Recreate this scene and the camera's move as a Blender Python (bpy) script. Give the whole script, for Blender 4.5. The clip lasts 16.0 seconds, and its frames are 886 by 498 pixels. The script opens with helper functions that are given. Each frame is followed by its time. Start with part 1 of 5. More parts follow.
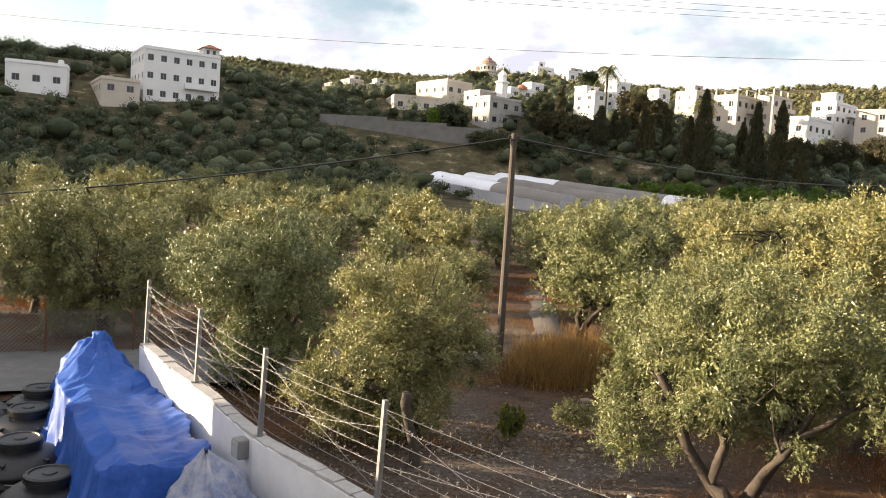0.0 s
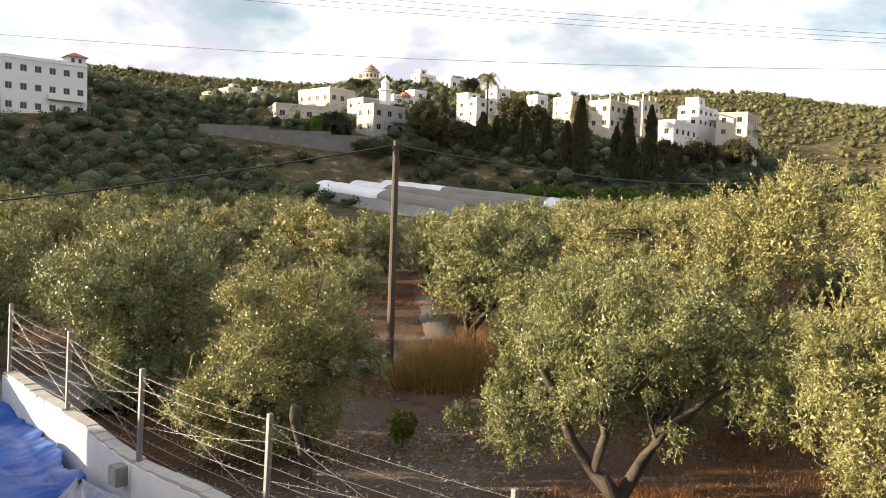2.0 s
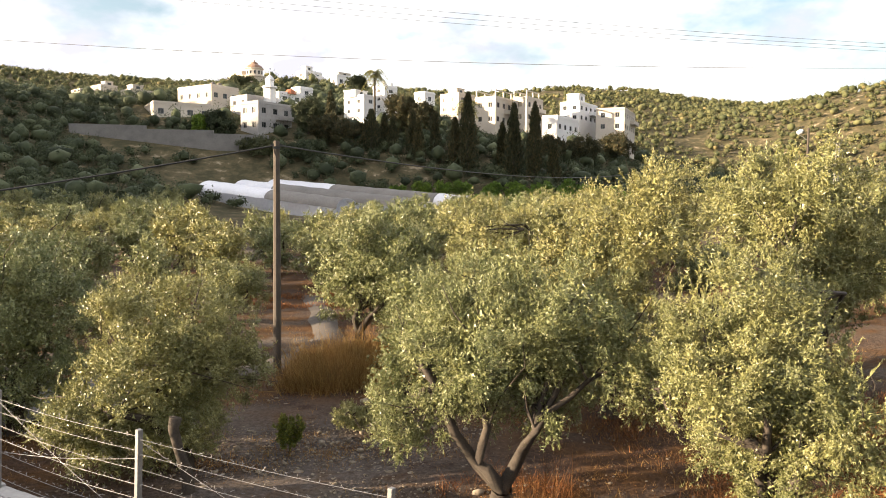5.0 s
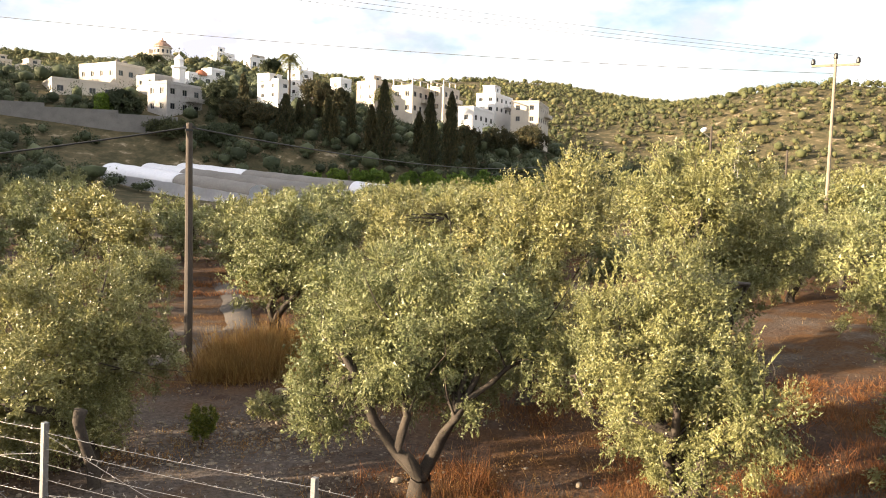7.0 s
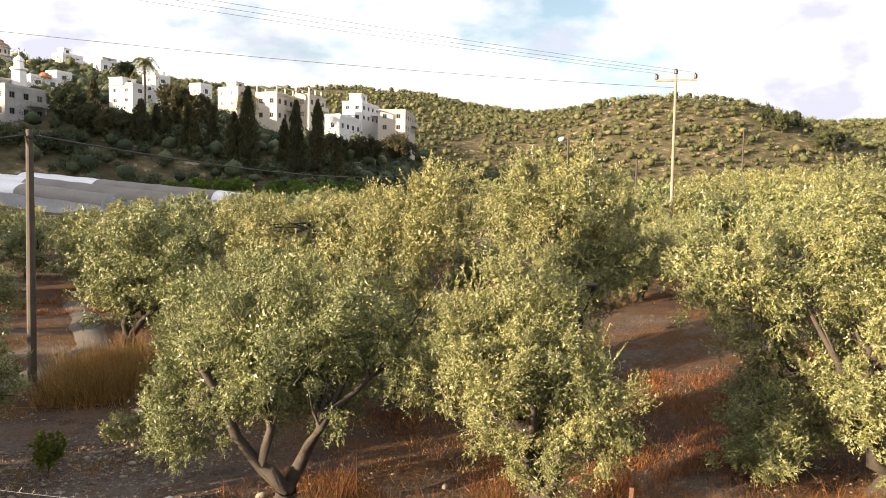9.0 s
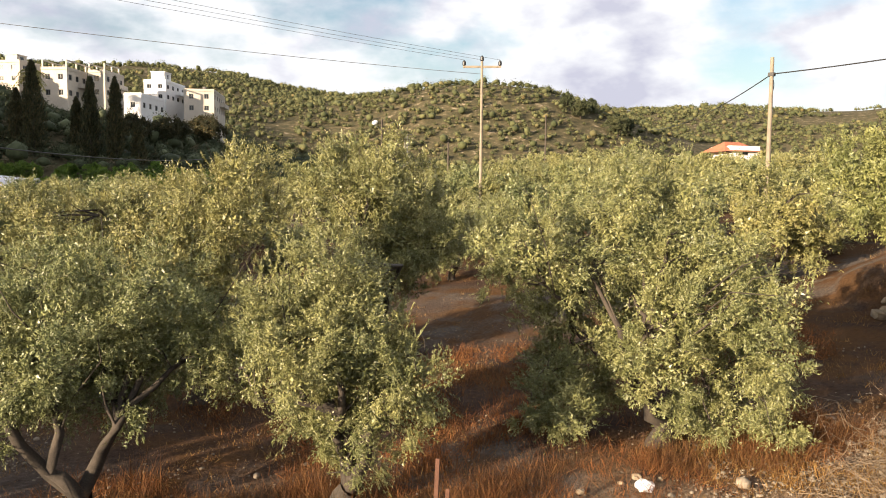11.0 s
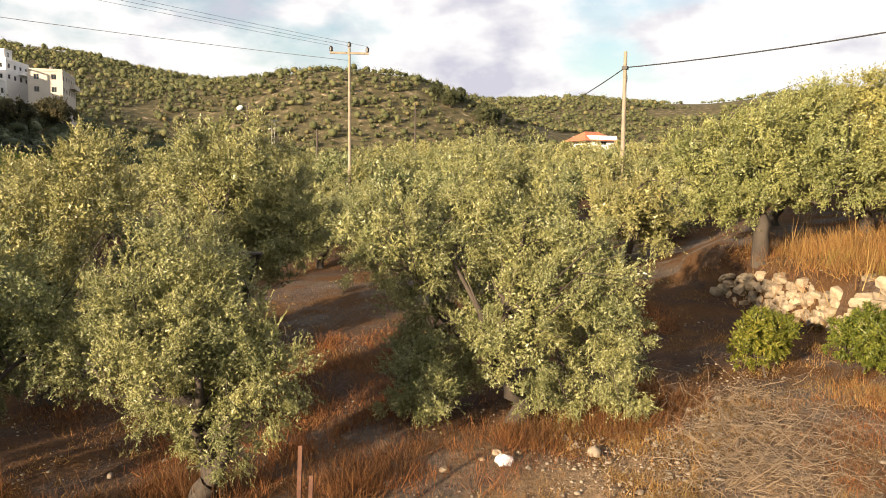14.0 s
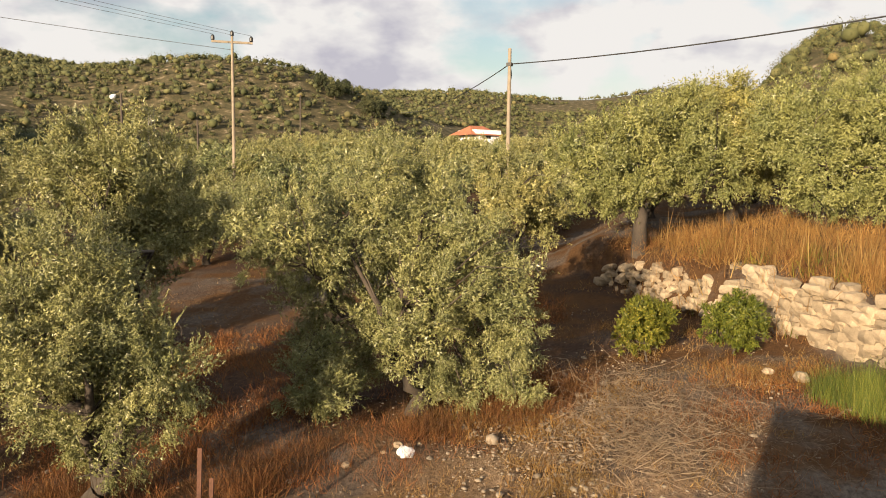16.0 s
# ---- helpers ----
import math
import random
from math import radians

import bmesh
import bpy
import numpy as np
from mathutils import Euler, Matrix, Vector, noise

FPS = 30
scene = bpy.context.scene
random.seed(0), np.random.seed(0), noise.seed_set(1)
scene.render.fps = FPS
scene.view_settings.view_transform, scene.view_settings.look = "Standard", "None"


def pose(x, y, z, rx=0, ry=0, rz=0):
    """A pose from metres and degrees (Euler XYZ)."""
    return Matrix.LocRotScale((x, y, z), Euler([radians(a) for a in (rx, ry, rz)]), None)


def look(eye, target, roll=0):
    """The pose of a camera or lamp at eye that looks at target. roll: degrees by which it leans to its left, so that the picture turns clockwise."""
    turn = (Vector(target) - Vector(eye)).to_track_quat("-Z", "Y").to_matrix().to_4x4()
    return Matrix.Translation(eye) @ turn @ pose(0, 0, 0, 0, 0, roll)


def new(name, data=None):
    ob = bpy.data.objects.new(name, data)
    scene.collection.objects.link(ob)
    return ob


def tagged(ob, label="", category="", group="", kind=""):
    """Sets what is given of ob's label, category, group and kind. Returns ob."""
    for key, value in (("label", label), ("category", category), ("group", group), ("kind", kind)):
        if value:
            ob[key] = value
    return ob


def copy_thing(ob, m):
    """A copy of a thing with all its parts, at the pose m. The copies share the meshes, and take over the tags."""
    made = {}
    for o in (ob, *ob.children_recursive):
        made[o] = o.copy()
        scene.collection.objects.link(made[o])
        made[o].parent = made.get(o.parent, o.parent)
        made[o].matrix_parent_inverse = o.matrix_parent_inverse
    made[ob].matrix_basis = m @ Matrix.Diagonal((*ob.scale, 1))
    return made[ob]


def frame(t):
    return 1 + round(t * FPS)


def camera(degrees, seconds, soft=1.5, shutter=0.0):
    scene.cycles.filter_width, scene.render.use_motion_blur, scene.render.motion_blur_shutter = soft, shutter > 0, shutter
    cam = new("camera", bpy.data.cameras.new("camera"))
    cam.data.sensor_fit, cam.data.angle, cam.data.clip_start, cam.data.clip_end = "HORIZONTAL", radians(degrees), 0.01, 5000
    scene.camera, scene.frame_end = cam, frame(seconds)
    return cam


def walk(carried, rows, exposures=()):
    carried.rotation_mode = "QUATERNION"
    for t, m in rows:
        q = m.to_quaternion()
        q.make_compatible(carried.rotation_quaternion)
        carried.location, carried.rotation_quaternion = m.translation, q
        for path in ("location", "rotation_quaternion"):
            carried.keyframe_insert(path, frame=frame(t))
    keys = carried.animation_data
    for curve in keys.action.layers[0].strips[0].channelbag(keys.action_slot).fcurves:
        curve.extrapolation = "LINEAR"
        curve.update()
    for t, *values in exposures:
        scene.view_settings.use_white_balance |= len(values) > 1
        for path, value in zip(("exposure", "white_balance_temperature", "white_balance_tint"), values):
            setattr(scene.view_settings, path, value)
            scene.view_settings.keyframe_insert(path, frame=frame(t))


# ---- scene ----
cam = camera(60.99, 16.0, 0.95)
PATH = [
    (0.0, (0.000, -0.000, 6.000, 85.680, -3.626, 0.300)),
    (0.5, (0.043, -0.039, 5.992, 86.340, -2.667, -2.065)),
    (1.0, (0.063, -0.045, 5.983, 86.578, -2.432, -4.610)),
    (1.5, (0.103, -0.043, 5.998, 86.399, -2.177, -5.915)),
    (2.0, (0.116, -0.086, 6.003, 86.644, -1.933, -8.212)),
    (2.5, (0.155, -0.153, 6.035, 87.004, -1.869, -9.449)),
    (3.0, (0.213, -0.199, 6.034, 87.162, -1.236, -10.996)),
    (5.5, (0.369, -0.218, 6.085, 86.322, -0.992, -18.142)),
    (6.0, (0.318, -0.165, 6.085, 86.164, -1.451, -20.100)),
    (6.5, (0.260, -0.188, 6.085, 86.267, -1.435, -21.544)),
    (7.0, (0.237, -0.149, 6.064, 85.863, -1.688, -22.861)),
    (7.5, (0.237, -0.196, 6.068, 85.288, -1.648, -24.784)),
    (8.0, (0.278, -0.170, 6.073, 85.095, -1.182, -26.940)),
    (8.5, (0.267, -0.267, 6.071, 86.160, -0.686, -30.114)),
    (9.0, (0.310, -0.355, 6.079, 86.717, -1.120, -32.779)),
    (9.5, (0.452, -0.425, 6.076, 86.701, -1.273, -37.513)),
    (10.0, (0.453, -0.449, 6.081, 86.195, -0.864, -41.490)),
    (12.5, (0.482, -0.851, 6.049, 85.114, -0.843, -50.138)),
    (13.0, (0.520, -0.891, 6.043, 84.550, -0.884, -51.323)),
    (13.5, (0.482, -0.912, 6.052, 84.585, -0.627, -54.011)),
    (14.0, (0.495, -0.839, 6.048, 84.819, -0.488, -56.206)),
    (14.5, (0.436, -0.764, 6.063, 84.775, -0.250, -58.089)),
    (15.0, (0.316, -0.720, 6.086, 84.712, -0.425, -60.354)),
    (15.5, (0.312, -0.699, 6.082, 84.296, -0.400, -63.135)),
    (16.0, (0.252, -0.682, 6.100, 84.361, -0.620, -64.868)),
]
walk(cam, [(t, pose(*p)) for t, p in PATH], [(0.0, 2.0, 6500, 10), (2.5, 1.86, 6500, 10), (5.5, 2.15, 6500, 10), (8.5, 2.1, 6500, 10), (9.2, 1.9, 6450, 10), (10.0, 1.65, 6300, 10), (12.5, 1.6, 6350, 10), (14.0, 1.62, 6600, 10), (16.0, 1.3, 6750, 10)])

# ---- light ----
SUN_AZ, SUN_EL = 85.0, 12.0
scene.world = bpy.data.worlds.new("sky")
scene.world.use_nodes = True
wt = scene.world.node_tree
for nd in list(wt.nodes):
    wt.nodes.remove(nd)


def link(tree, a, b):
    tree.links.new(a, b)


def ramp_node(tree, source, stops):
    nd = tree.nodes.new("ShaderNodeValToRGB")
    els = nd.color_ramp.elements
    while len(els) < len(stops):
        els.new(0.5)
    for el, (p, c) in zip(els, stops):
        el.position, el.color = p, (*c, 1) if len(c) == 3 else c
    link(tree, source, nd.inputs[0])
    return nd.outputs[0]


def noise_node(tree, vec, scale, detail=4.0, rough=0.55):
    nd = tree.nodes.new("ShaderNodeTexNoise")
    nd.inputs["Scale"].default_value, nd.inputs["Detail"].default_value, nd.inputs["Roughness"].default_value = scale, detail, rough
    if vec is not None:
        link(tree, vec, nd.inputs["Vector"])
    return nd.outputs["Fac"]


def mix_node(tree, fac, a, b, mode="MIX"):
    nd = tree.nodes.new("ShaderNodeMix")
    nd.data_type, nd.blend_type = "RGBA", mode
    for sock, v in ((nd.inputs[0], fac), (nd.inputs[6], a), (nd.inputs[7], b)):
        if isinstance(v, (int, float)):
            sock.default_value = v
        elif isinstance(v, tuple):
            sock.default_value = (*v, 1)
        else:
            link(tree, v, sock)
    return nd.outputs[2]


sky = wt.nodes.new("ShaderNodeTexSky")
sky.sky_type, sky.sun_disc = "NISHITA", False
sky.sun_elevation, sky.sun_rotation = radians(SUN_EL), radians(-SUN_AZ)
sky.dust_density = 2.0
tc = wt.nodes.new("ShaderNodeTexCoord")
mp = wt.nodes.new("ShaderNodeMapping")
mp.inputs["Scale"].default_value = (1.0, 1.0, 2.0)
link(wt, tc.outputs["Generated"], mp.inputs["Vector"])
cloud = noise_node(wt, mp.outputs[0], 4.2, 7.0, 0.52)
cover = ramp_node(wt, cloud, [(0.375, (0, 0, 0)), (0.5, (1, 1, 1))])
shade = noise_node(wt, mp.outputs[0], 7.0, 5.0, 0.5)
tone = ramp_node(wt, shade, [(0.37, (8.8, 8.7, 10.0)), (0.52, (14.2, 14.0, 13.9))])
wbg = wt.nodes.new("ShaderNodeBackground")
wbg.inputs[1].default_value = 0.025
wout = wt.nodes.new("ShaderNodeOutputWorld")
lift = mix_node(wt, 1.0, sky.outputs[0], (3.1, 2.9, 2.7), "MULTIPLY")
link(wt, mix_node(wt, cover, lift, tone), wbg.inputs[0])
link(wt, wbg.outputs[0], wout.inputs[0])
sun = new("sun", bpy.data.lights.new("sun", "SUN"))
sun.data.energy, sun.data.angle, sun.data.color = 5.0, radians(0.6), (1.0, 0.785, 0.545)
sa, se = radians(SUN_AZ), radians(SUN_EL)
sun.matrix_world = look((0, 0, 60), (math.sin(sa) * math.cos(se), -math.cos(sa) * math.cos(se), 60 - math.sin(se)))


# ---- materials ----
def material(name, build):
    m = bpy.data.materials.new(name)
    m.use_nodes = True
    tree = m.node_tree
    bsdf = tree.nodes["Principled BSDF"]
    coord = tree.nodes.new("ShaderNodeTexCoord").outputs["Object"]
    build(tree, bsdf, coord)
    return m


def bump(tree, bsdf, height, strength, distance=0.02):
    nd = tree.nodes.new("ShaderNodeBump")
    nd.inputs["Strength"].default_value, nd.inputs["Distance"].default_value = strength, distance
    link(tree, height, nd.inputs["Height"])
    link(tree, nd.outputs[0], bsdf.inputs["Normal"])


def plain(name, dark, light, scale=8.0, rough=0.7, metal=0.0, relief=0.3, coat=0.0, spread=0.88):
    """Two tones at two scales with fine relief."""
    def build(tree, bsdf, coord):
        big, fine = noise_node(tree, coord, scale * 0.2, 3), noise_node(tree, coord, scale * 3.0, 5, 0.65)
        f = mix_node(tree, 0.5, big, fine)
        col = ramp_node(tree, f, [(0.32, dark), (0.68, light)])
        info = tree.nodes.new("ShaderNodeObjectInfo")
        k = ramp_node(tree, info.outputs["Random"], [(0.0, (spread, spread, spread)), (1.0, (1, 1, 1))])
        link(tree, mix_node(tree, 1.0, col, k, "MULTIPLY"), bsdf.inputs["Base Color"])
        bsdf.inputs["Roughness"].default_value, bsdf.inputs["Metallic"].default_value = rough, metal
        bsdf.inputs["Coat Weight"].default_value = coat
        bump(tree, bsdf, fine, relief, 0.01)
    return material(name, build)


def foliage(name, stops, through_light=0.3, rough=0.5, scale=0.9, dim=0.72):
    """Leaves: tone by leaf and by tree, some light passing through."""
    def build(tree, bsdf, coord):
        geo = tree.nodes.new("ShaderNodeNewGeometry")
        info = tree.nodes.new("ShaderNodeObjectInfo")
        col = ramp_node(tree, geo.outputs["Random Per Island"], stops)
        patch = ramp_node(tree, noise_node(tree, coord, scale, 3), [(0.35, (dim, dim + 0.04, dim - 0.02)), (0.65, (1.12, 1.08, 0.95))])
        col = mix_node(tree, 1.0, col, patch, "MULTIPLY")
        own = ramp_node(tree, info.outputs["Random"], [(0.0, (0.8, 0.88, 0.86)), (1.0, (1.1, 1.04, 0.9))])
        col = mix_node(tree, 1.0, col, own, "MULTIPLY")
        link(tree, col, bsdf.inputs["Base Color"])
        bsdf.inputs["Roughness"].default_value = rough
        bsdf.inputs["Specular IOR Level"].default_value = 0.38
        tr = tree.nodes.new("ShaderNodeBsdfTranslucent")
        link(tree, col, tr.inputs[0])
        mx = tree.nodes.new("ShaderNodeMixShader")
        mx.inputs[0].default_value = through_light
        link(tree, bsdf.outputs[0], mx.inputs[1])
        link(tree, tr.outputs[0], mx.inputs[2])
        link(tree, mx.outputs[0], tree.nodes["Material Output"].inputs[0])
    return material(name, build)


def build_ground(tree, bsdf, coord):
    big, mid, fine = noise_node(tree, coord, 0.09, 4), noise_node(tree, coord, 0.55, 5, 0.6), noise_node(tree, coord, 9.0, 6, 0.7)
    soil = ramp_node(tree, fine, [(0.3, (0.032, 0.021, 0.016)), (0.7, (0.088, 0.056, 0.04))])
    gravel = ramp_node(tree, fine, [(0.3, (0.06, 0.05, 0.043)), (0.7, (0.19, 0.16, 0.13))])
    straw = ramp_node(tree, fine, [(0.25, (0.055, 0.029, 0.014)), (0.75, (0.125, 0.068, 0.031))])
    f1 = ramp_node(tree, mid, [(0.42, (0, 0, 0)), (0.58, (1, 1, 1))])
    f2 = ramp_node(tree, big, [(0.45, (0, 0, 0)), (0.6, (1, 1, 1))])
    near = mix_node(tree, f1, mix_node(tree, f2, soil, gravel), straw)
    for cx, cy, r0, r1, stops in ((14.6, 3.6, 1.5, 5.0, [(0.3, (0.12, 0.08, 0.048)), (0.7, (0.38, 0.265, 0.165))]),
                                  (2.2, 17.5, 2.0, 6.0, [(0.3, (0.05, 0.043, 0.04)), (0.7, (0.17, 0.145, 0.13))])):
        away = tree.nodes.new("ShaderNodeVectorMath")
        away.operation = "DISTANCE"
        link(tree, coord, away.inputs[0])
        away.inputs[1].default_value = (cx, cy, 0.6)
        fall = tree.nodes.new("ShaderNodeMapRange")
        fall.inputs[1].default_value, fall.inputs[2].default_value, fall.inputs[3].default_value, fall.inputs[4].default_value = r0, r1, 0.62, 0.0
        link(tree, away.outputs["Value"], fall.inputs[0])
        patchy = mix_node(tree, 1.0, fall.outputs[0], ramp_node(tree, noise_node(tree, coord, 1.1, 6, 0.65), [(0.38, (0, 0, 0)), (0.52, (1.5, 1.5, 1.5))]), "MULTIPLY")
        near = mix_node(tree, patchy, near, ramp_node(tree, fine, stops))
    rock = ramp_node(tree, noise_node(tree, coord, 0.35, 6, 0.65), [(0.42, (0.062, 0.057, 0.032)), (0.58, (0.115, 0.095, 0.054)), (0.69, (0.32, 0.26, 0.18))])
    vec = tree.nodes.new("ShaderNodeVectorMath")
    vec.operation = "LENGTH"
    link(tree, coord, vec.inputs[0])
    mr = tree.nodes.new("ShaderNodeMapRange")
    mr.inputs[1].default_value, mr.inputs[2].default_value = 60, 120
    link(tree, vec.outputs["Value"], mr.inputs[0])
    link(tree, mix_node(tree, mr.outputs[0], near, rock), bsdf.inputs["Base Color"])
    bsdf.inputs["Roughness"].default_value, bsdf.inputs["Specular IOR Level"].default_value = 0.95, 0.08
    bump(tree, bsdf, mix_node(tree, 0.5, fine, noise_node(tree, coord, 2.6, 6, 0.7)), 1.0, 0.14)


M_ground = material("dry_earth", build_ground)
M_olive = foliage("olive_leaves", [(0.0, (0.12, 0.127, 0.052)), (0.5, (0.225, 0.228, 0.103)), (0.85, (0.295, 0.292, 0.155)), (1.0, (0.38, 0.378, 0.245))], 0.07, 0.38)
# Brighter, yellower copy of M_olive: dry tone plus sunlight put into the colour.
M_dry_sunlit_leaf = foliage("sunlit_olive_leaves", [(0.0, (0.16, 0.16, 0.055)), (0.5, (0.27, 0.262, 0.10)), (0.85, (0.35, 0.335, 0.15)), (1.0, (0.42, 0.40, 0.22))], 0.2, 0.4)
# One scrub in a shaded and a sunlit copy, the light in the colour.
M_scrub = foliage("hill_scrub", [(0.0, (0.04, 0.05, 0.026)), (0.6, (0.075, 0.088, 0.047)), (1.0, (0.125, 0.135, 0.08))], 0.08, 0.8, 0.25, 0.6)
M_scrub_sunlit = foliage("hill_scrub_sunny", [(0.0, (0.055, 0.066, 0.03)), (0.6, (0.095, 0.103, 0.05)), (0.9, (0.135, 0.135, 0.07)), (1.0, (0.15, 0.12, 0.06))], 0.06, 0.85, 0.22, 0.7)
M_cypress = foliage("cypress_leaves", [(0.0, (0.028, 0.033, 0.015)), (0.7, (0.066, 0.063, 0.03)), (1.0, (0.135, 0.10, 0.048))], 0.12, 0.7)
M_citrus = foliage("citrus_leaves", [(0.0, (0.06, 0.1, 0.015)), (0.6, (0.13, 0.22, 0.03)), (1.0, (0.24, 0.34, 0.06))], 0.3, 0.45)
M_bush = foliage("bush_leaves", [(0.0, (0.07, 0.09, 0.015)), (0.6, (0.165, 0.18, 0.03)), (1.0, (0.27, 0.25, 0.05))], 0.35, 0.5)
M_straw = foliage("dry_grass", [(0.0, (0.15, 0.07, 0.022)), (0.5, (0.29, 0.155, 0.055)), (1.0, (0.46, 0.30, 0.13))], 0.35, 0.8)
M_rust = foliage("rusty_weeds", [(0.0, (0.09, 0.035, 0.016)), (0.6, (0.2, 0.08, 0.03)), (1.0, (0.32, 0.15, 0.06))], 0.3, 0.8)
M_bark = plain("olive_bark", (0.022, 0.017, 0.013), (0.085, 0.067, 0.05), 9, 0.92, 0, 1.0)
M_polewood = plain("weathered_pole", (0.038, 0.03, 0.023), (0.095, 0.076, 0.06), 12, 0.85, 0, 0.5)
M_tanpole = plain("tan_pole", (0.17, 0.14, 0.105), (0.32, 0.265, 0.2), 10, 0.8, 0, 0.3)
# darker copy of concrete: the retaining wall's shade is put into this colour
M_dimgrey = plain("shaded_concrete", (0.12, 0.115, 0.11), (0.23, 0.22, 0.205), 2.5, 0.9, 0, 0.5)
M_white = plain("white_render", (0.68, 0.67, 0.67), (0.82, 0.815, 0.81), 1.6, 0.85, 0, 0.15)
M_cream = plain("cream_render", (0.44, 0.39, 0.325), (0.62, 0.56, 0.48), 1.2, 0.85, 0, 0.2)
M_concrete = plain("concrete", (0.28, 0.27, 0.26), (0.46, 0.44, 0.42), 4, 0.9, 0, 0.5)
M_darkblock = plain("dark_blockwork", (0.10, 0.09, 0.085), (0.18, 0.165, 0.15), 4, 0.9, 0, 0.5)
M_glassdark = plain("window_glass", (0.015, 0.018, 0.022), (0.04, 0.045, 0.05), 2, 0.12, 0, 0.0)
M_roofred = plain("red_roof_tiles", (0.30, 0.10, 0.05), (0.48, 0.18, 0.09), 6, 0.85, 0, 0.6)
M_rooftan = plain("weathered_roof_tiles", (0.2, 0.12, 0.085), (0.34, 0.22, 0.16), 6, 0.9, 0, 0.6)
M_asphalt = plain("asphalt", (0.075, 0.075, 0.08), (0.16, 0.155, 0.15), 9, 0.9, 0, 0.5)
M_steel = plain("galvanised_steel", (0.17, 0.17, 0.17), (0.32, 0.31, 0.295), 14, 0.55, 0.5, 0.2)
M_wire = plain("steel_wire", (0.2, 0.195, 0.19), (0.36, 0.345, 0.33), 30, 0.5, 0.4, 0.1)
M_cable = plain("black_cable", (0.012, 0.012, 0.012), (0.03, 0.03, 0.03), 20, 0.6, 0, 0.1)
M_plastic = plain("black_plastic", (0.01, 0.01, 0.011), (0.03, 0.03, 0.032), 5, 0.5, 0, 0.15)
M_tarp = plain("blue_tarpaulin", (0.012, 0.05, 0.24), (0.035, 0.115, 0.42), 3, 0.55, 0, 0.3)
M_tarp.node_tree.nodes["Principled BSDF"].inputs["Specular IOR Level"].default_value = 0.2
M_tarpgrey = plain("faded_tarpaulin", (0.05, 0.1, 0.26), (0.46, 0.43, 0.4), 2.2, 0.5, 0, 0.5)
M_film = plain("greenhouse_film", (0.62, 0.62, 0.68), (0.82, 0.82, 0.86), 0.8, 0.4, 0, 0.3)
M_net = plain("shade_net", (0.14, 0.13, 0.12), (0.26, 0.24, 0.22), 1.5, 0.85, 0, 0.4)
M_stone = plain("limestone", (0.17, 0.13, 0.085), (0.46, 0.37, 0.25), 7, 0.9, 0, 1.0, spread=0.55)
M_pebble = plain("pebbles", (0.13, 0.105, 0.08), (0.36, 0.3, 0.22), 5, 0.95, 0, 0.5)
M_reed = foliage("reed_blades", [(0.0, (0.05, 0.075, 0.015)), (0.6, (0.11, 0.15, 0.03)), (1.0, (0.22, 0.23, 0.055))], 0.3, 0.6)
M_rock = plain("field_rock", (0.2, 0.17, 0.14), (0.42, 0.37, 0.31), 4, 0.9, 0, 0.9)
M_dust = plain("pale_dust", (0.045, 0.036, 0.029), (0.11, 0.092, 0.076), 5, 0.95, 0, 0.6)
M_twig = plain("dead_twigs", (0.09, 0.064, 0.04), (0.29, 0.215, 0.14), 12, 0.9, 0, 0.3)
M_rusty = plain("rusty_iron", (0.07, 0.032, 0.022), (0.18, 0.085, 0.05), 12, 0.85, 0.2, 0.6)
M_litter = plain("white_plastic_litter", (0.7, 0.7, 0.72), (0.88, 0.88, 0.9), 6, 0.4, 0, 0.2)


# ---- mesh helpers ----
def mesh_of(name, verts, faces, mat, smooth=False):
    me = bpy.data.meshes.new(name)
    verts = np.asarray(verts, float).reshape(-1, 3)
    if isinstance(faces, np.ndarray) and faces.ndim == 2:
        n, k = faces.shape
        me.vertices.add(len(verts))
        me.vertices.foreach_set("co", verts.ravel())
        me.loops.add(n * k)
        me.loops.foreach_set("vertex_index", faces.astype(np.int32).ravel())
        me.polygons.add(n)
        me.polygons.foreach_set("loop_start", np.arange(0, n * k, k, dtype=np.int32))
        me.update(calc_edges=True)
    else:
        me.from_pydata([tuple(v) for v in verts], [], faces)
    if smooth:
        me.polygons.foreach_set("use_smooth", np.ones(len(me.polygons), bool))
    me.materials.append(mat)
    return me


def part(name, data, material_, parent, label=""):
    """Links a bmesh or a mesh as one object under a thing or a part."""
    if isinstance(data, bmesh.types.BMesh):
        me = bpy.data.meshes.new(name)
        data.to_mesh(me)
        data.free()
        me.materials.append(material_)
    else:
        me = data
    ob = new(name, me)
    if parent is not None:
        ob.parent = parent
    return tagged(ob, label)


def thing(name, m, label, category, group="", kind=""):
    ob = new(name)
    ob.matrix_world = m
    return tagged(ob, label, category, group, kind)


def add_box(bm, x0, y0, z0, x1, y1, z1, bevel=0.0, turn=None):
    res = bmesh.ops.create_cube(bm, size=1.0)
    vs = res["verts"]
    bmesh.ops.scale(bm, vec=(x1 - x0, y1 - y0, z1 - z0), verts=vs)
    bmesh.ops.translate(bm, vec=((x0 + x1) / 2, (y0 + y1) / 2, (z0 + z1) / 2), verts=vs)
    if turn is not None:
        bmesh.ops.transform(bm, matrix=turn, verts=vs)
    if bevel:
        es = list({e for v in vs for e in v.link_edges})
        bmesh.ops.bevel(bm, geom=es, offset=bevel, segments=1, affect="EDGES")
    return bm


def box(x0, y0, z0, x1, y1, z1, bevel=0.0):
    return add_box(bmesh.new(), x0, y0, z0, x1, y1, z1, bevel)


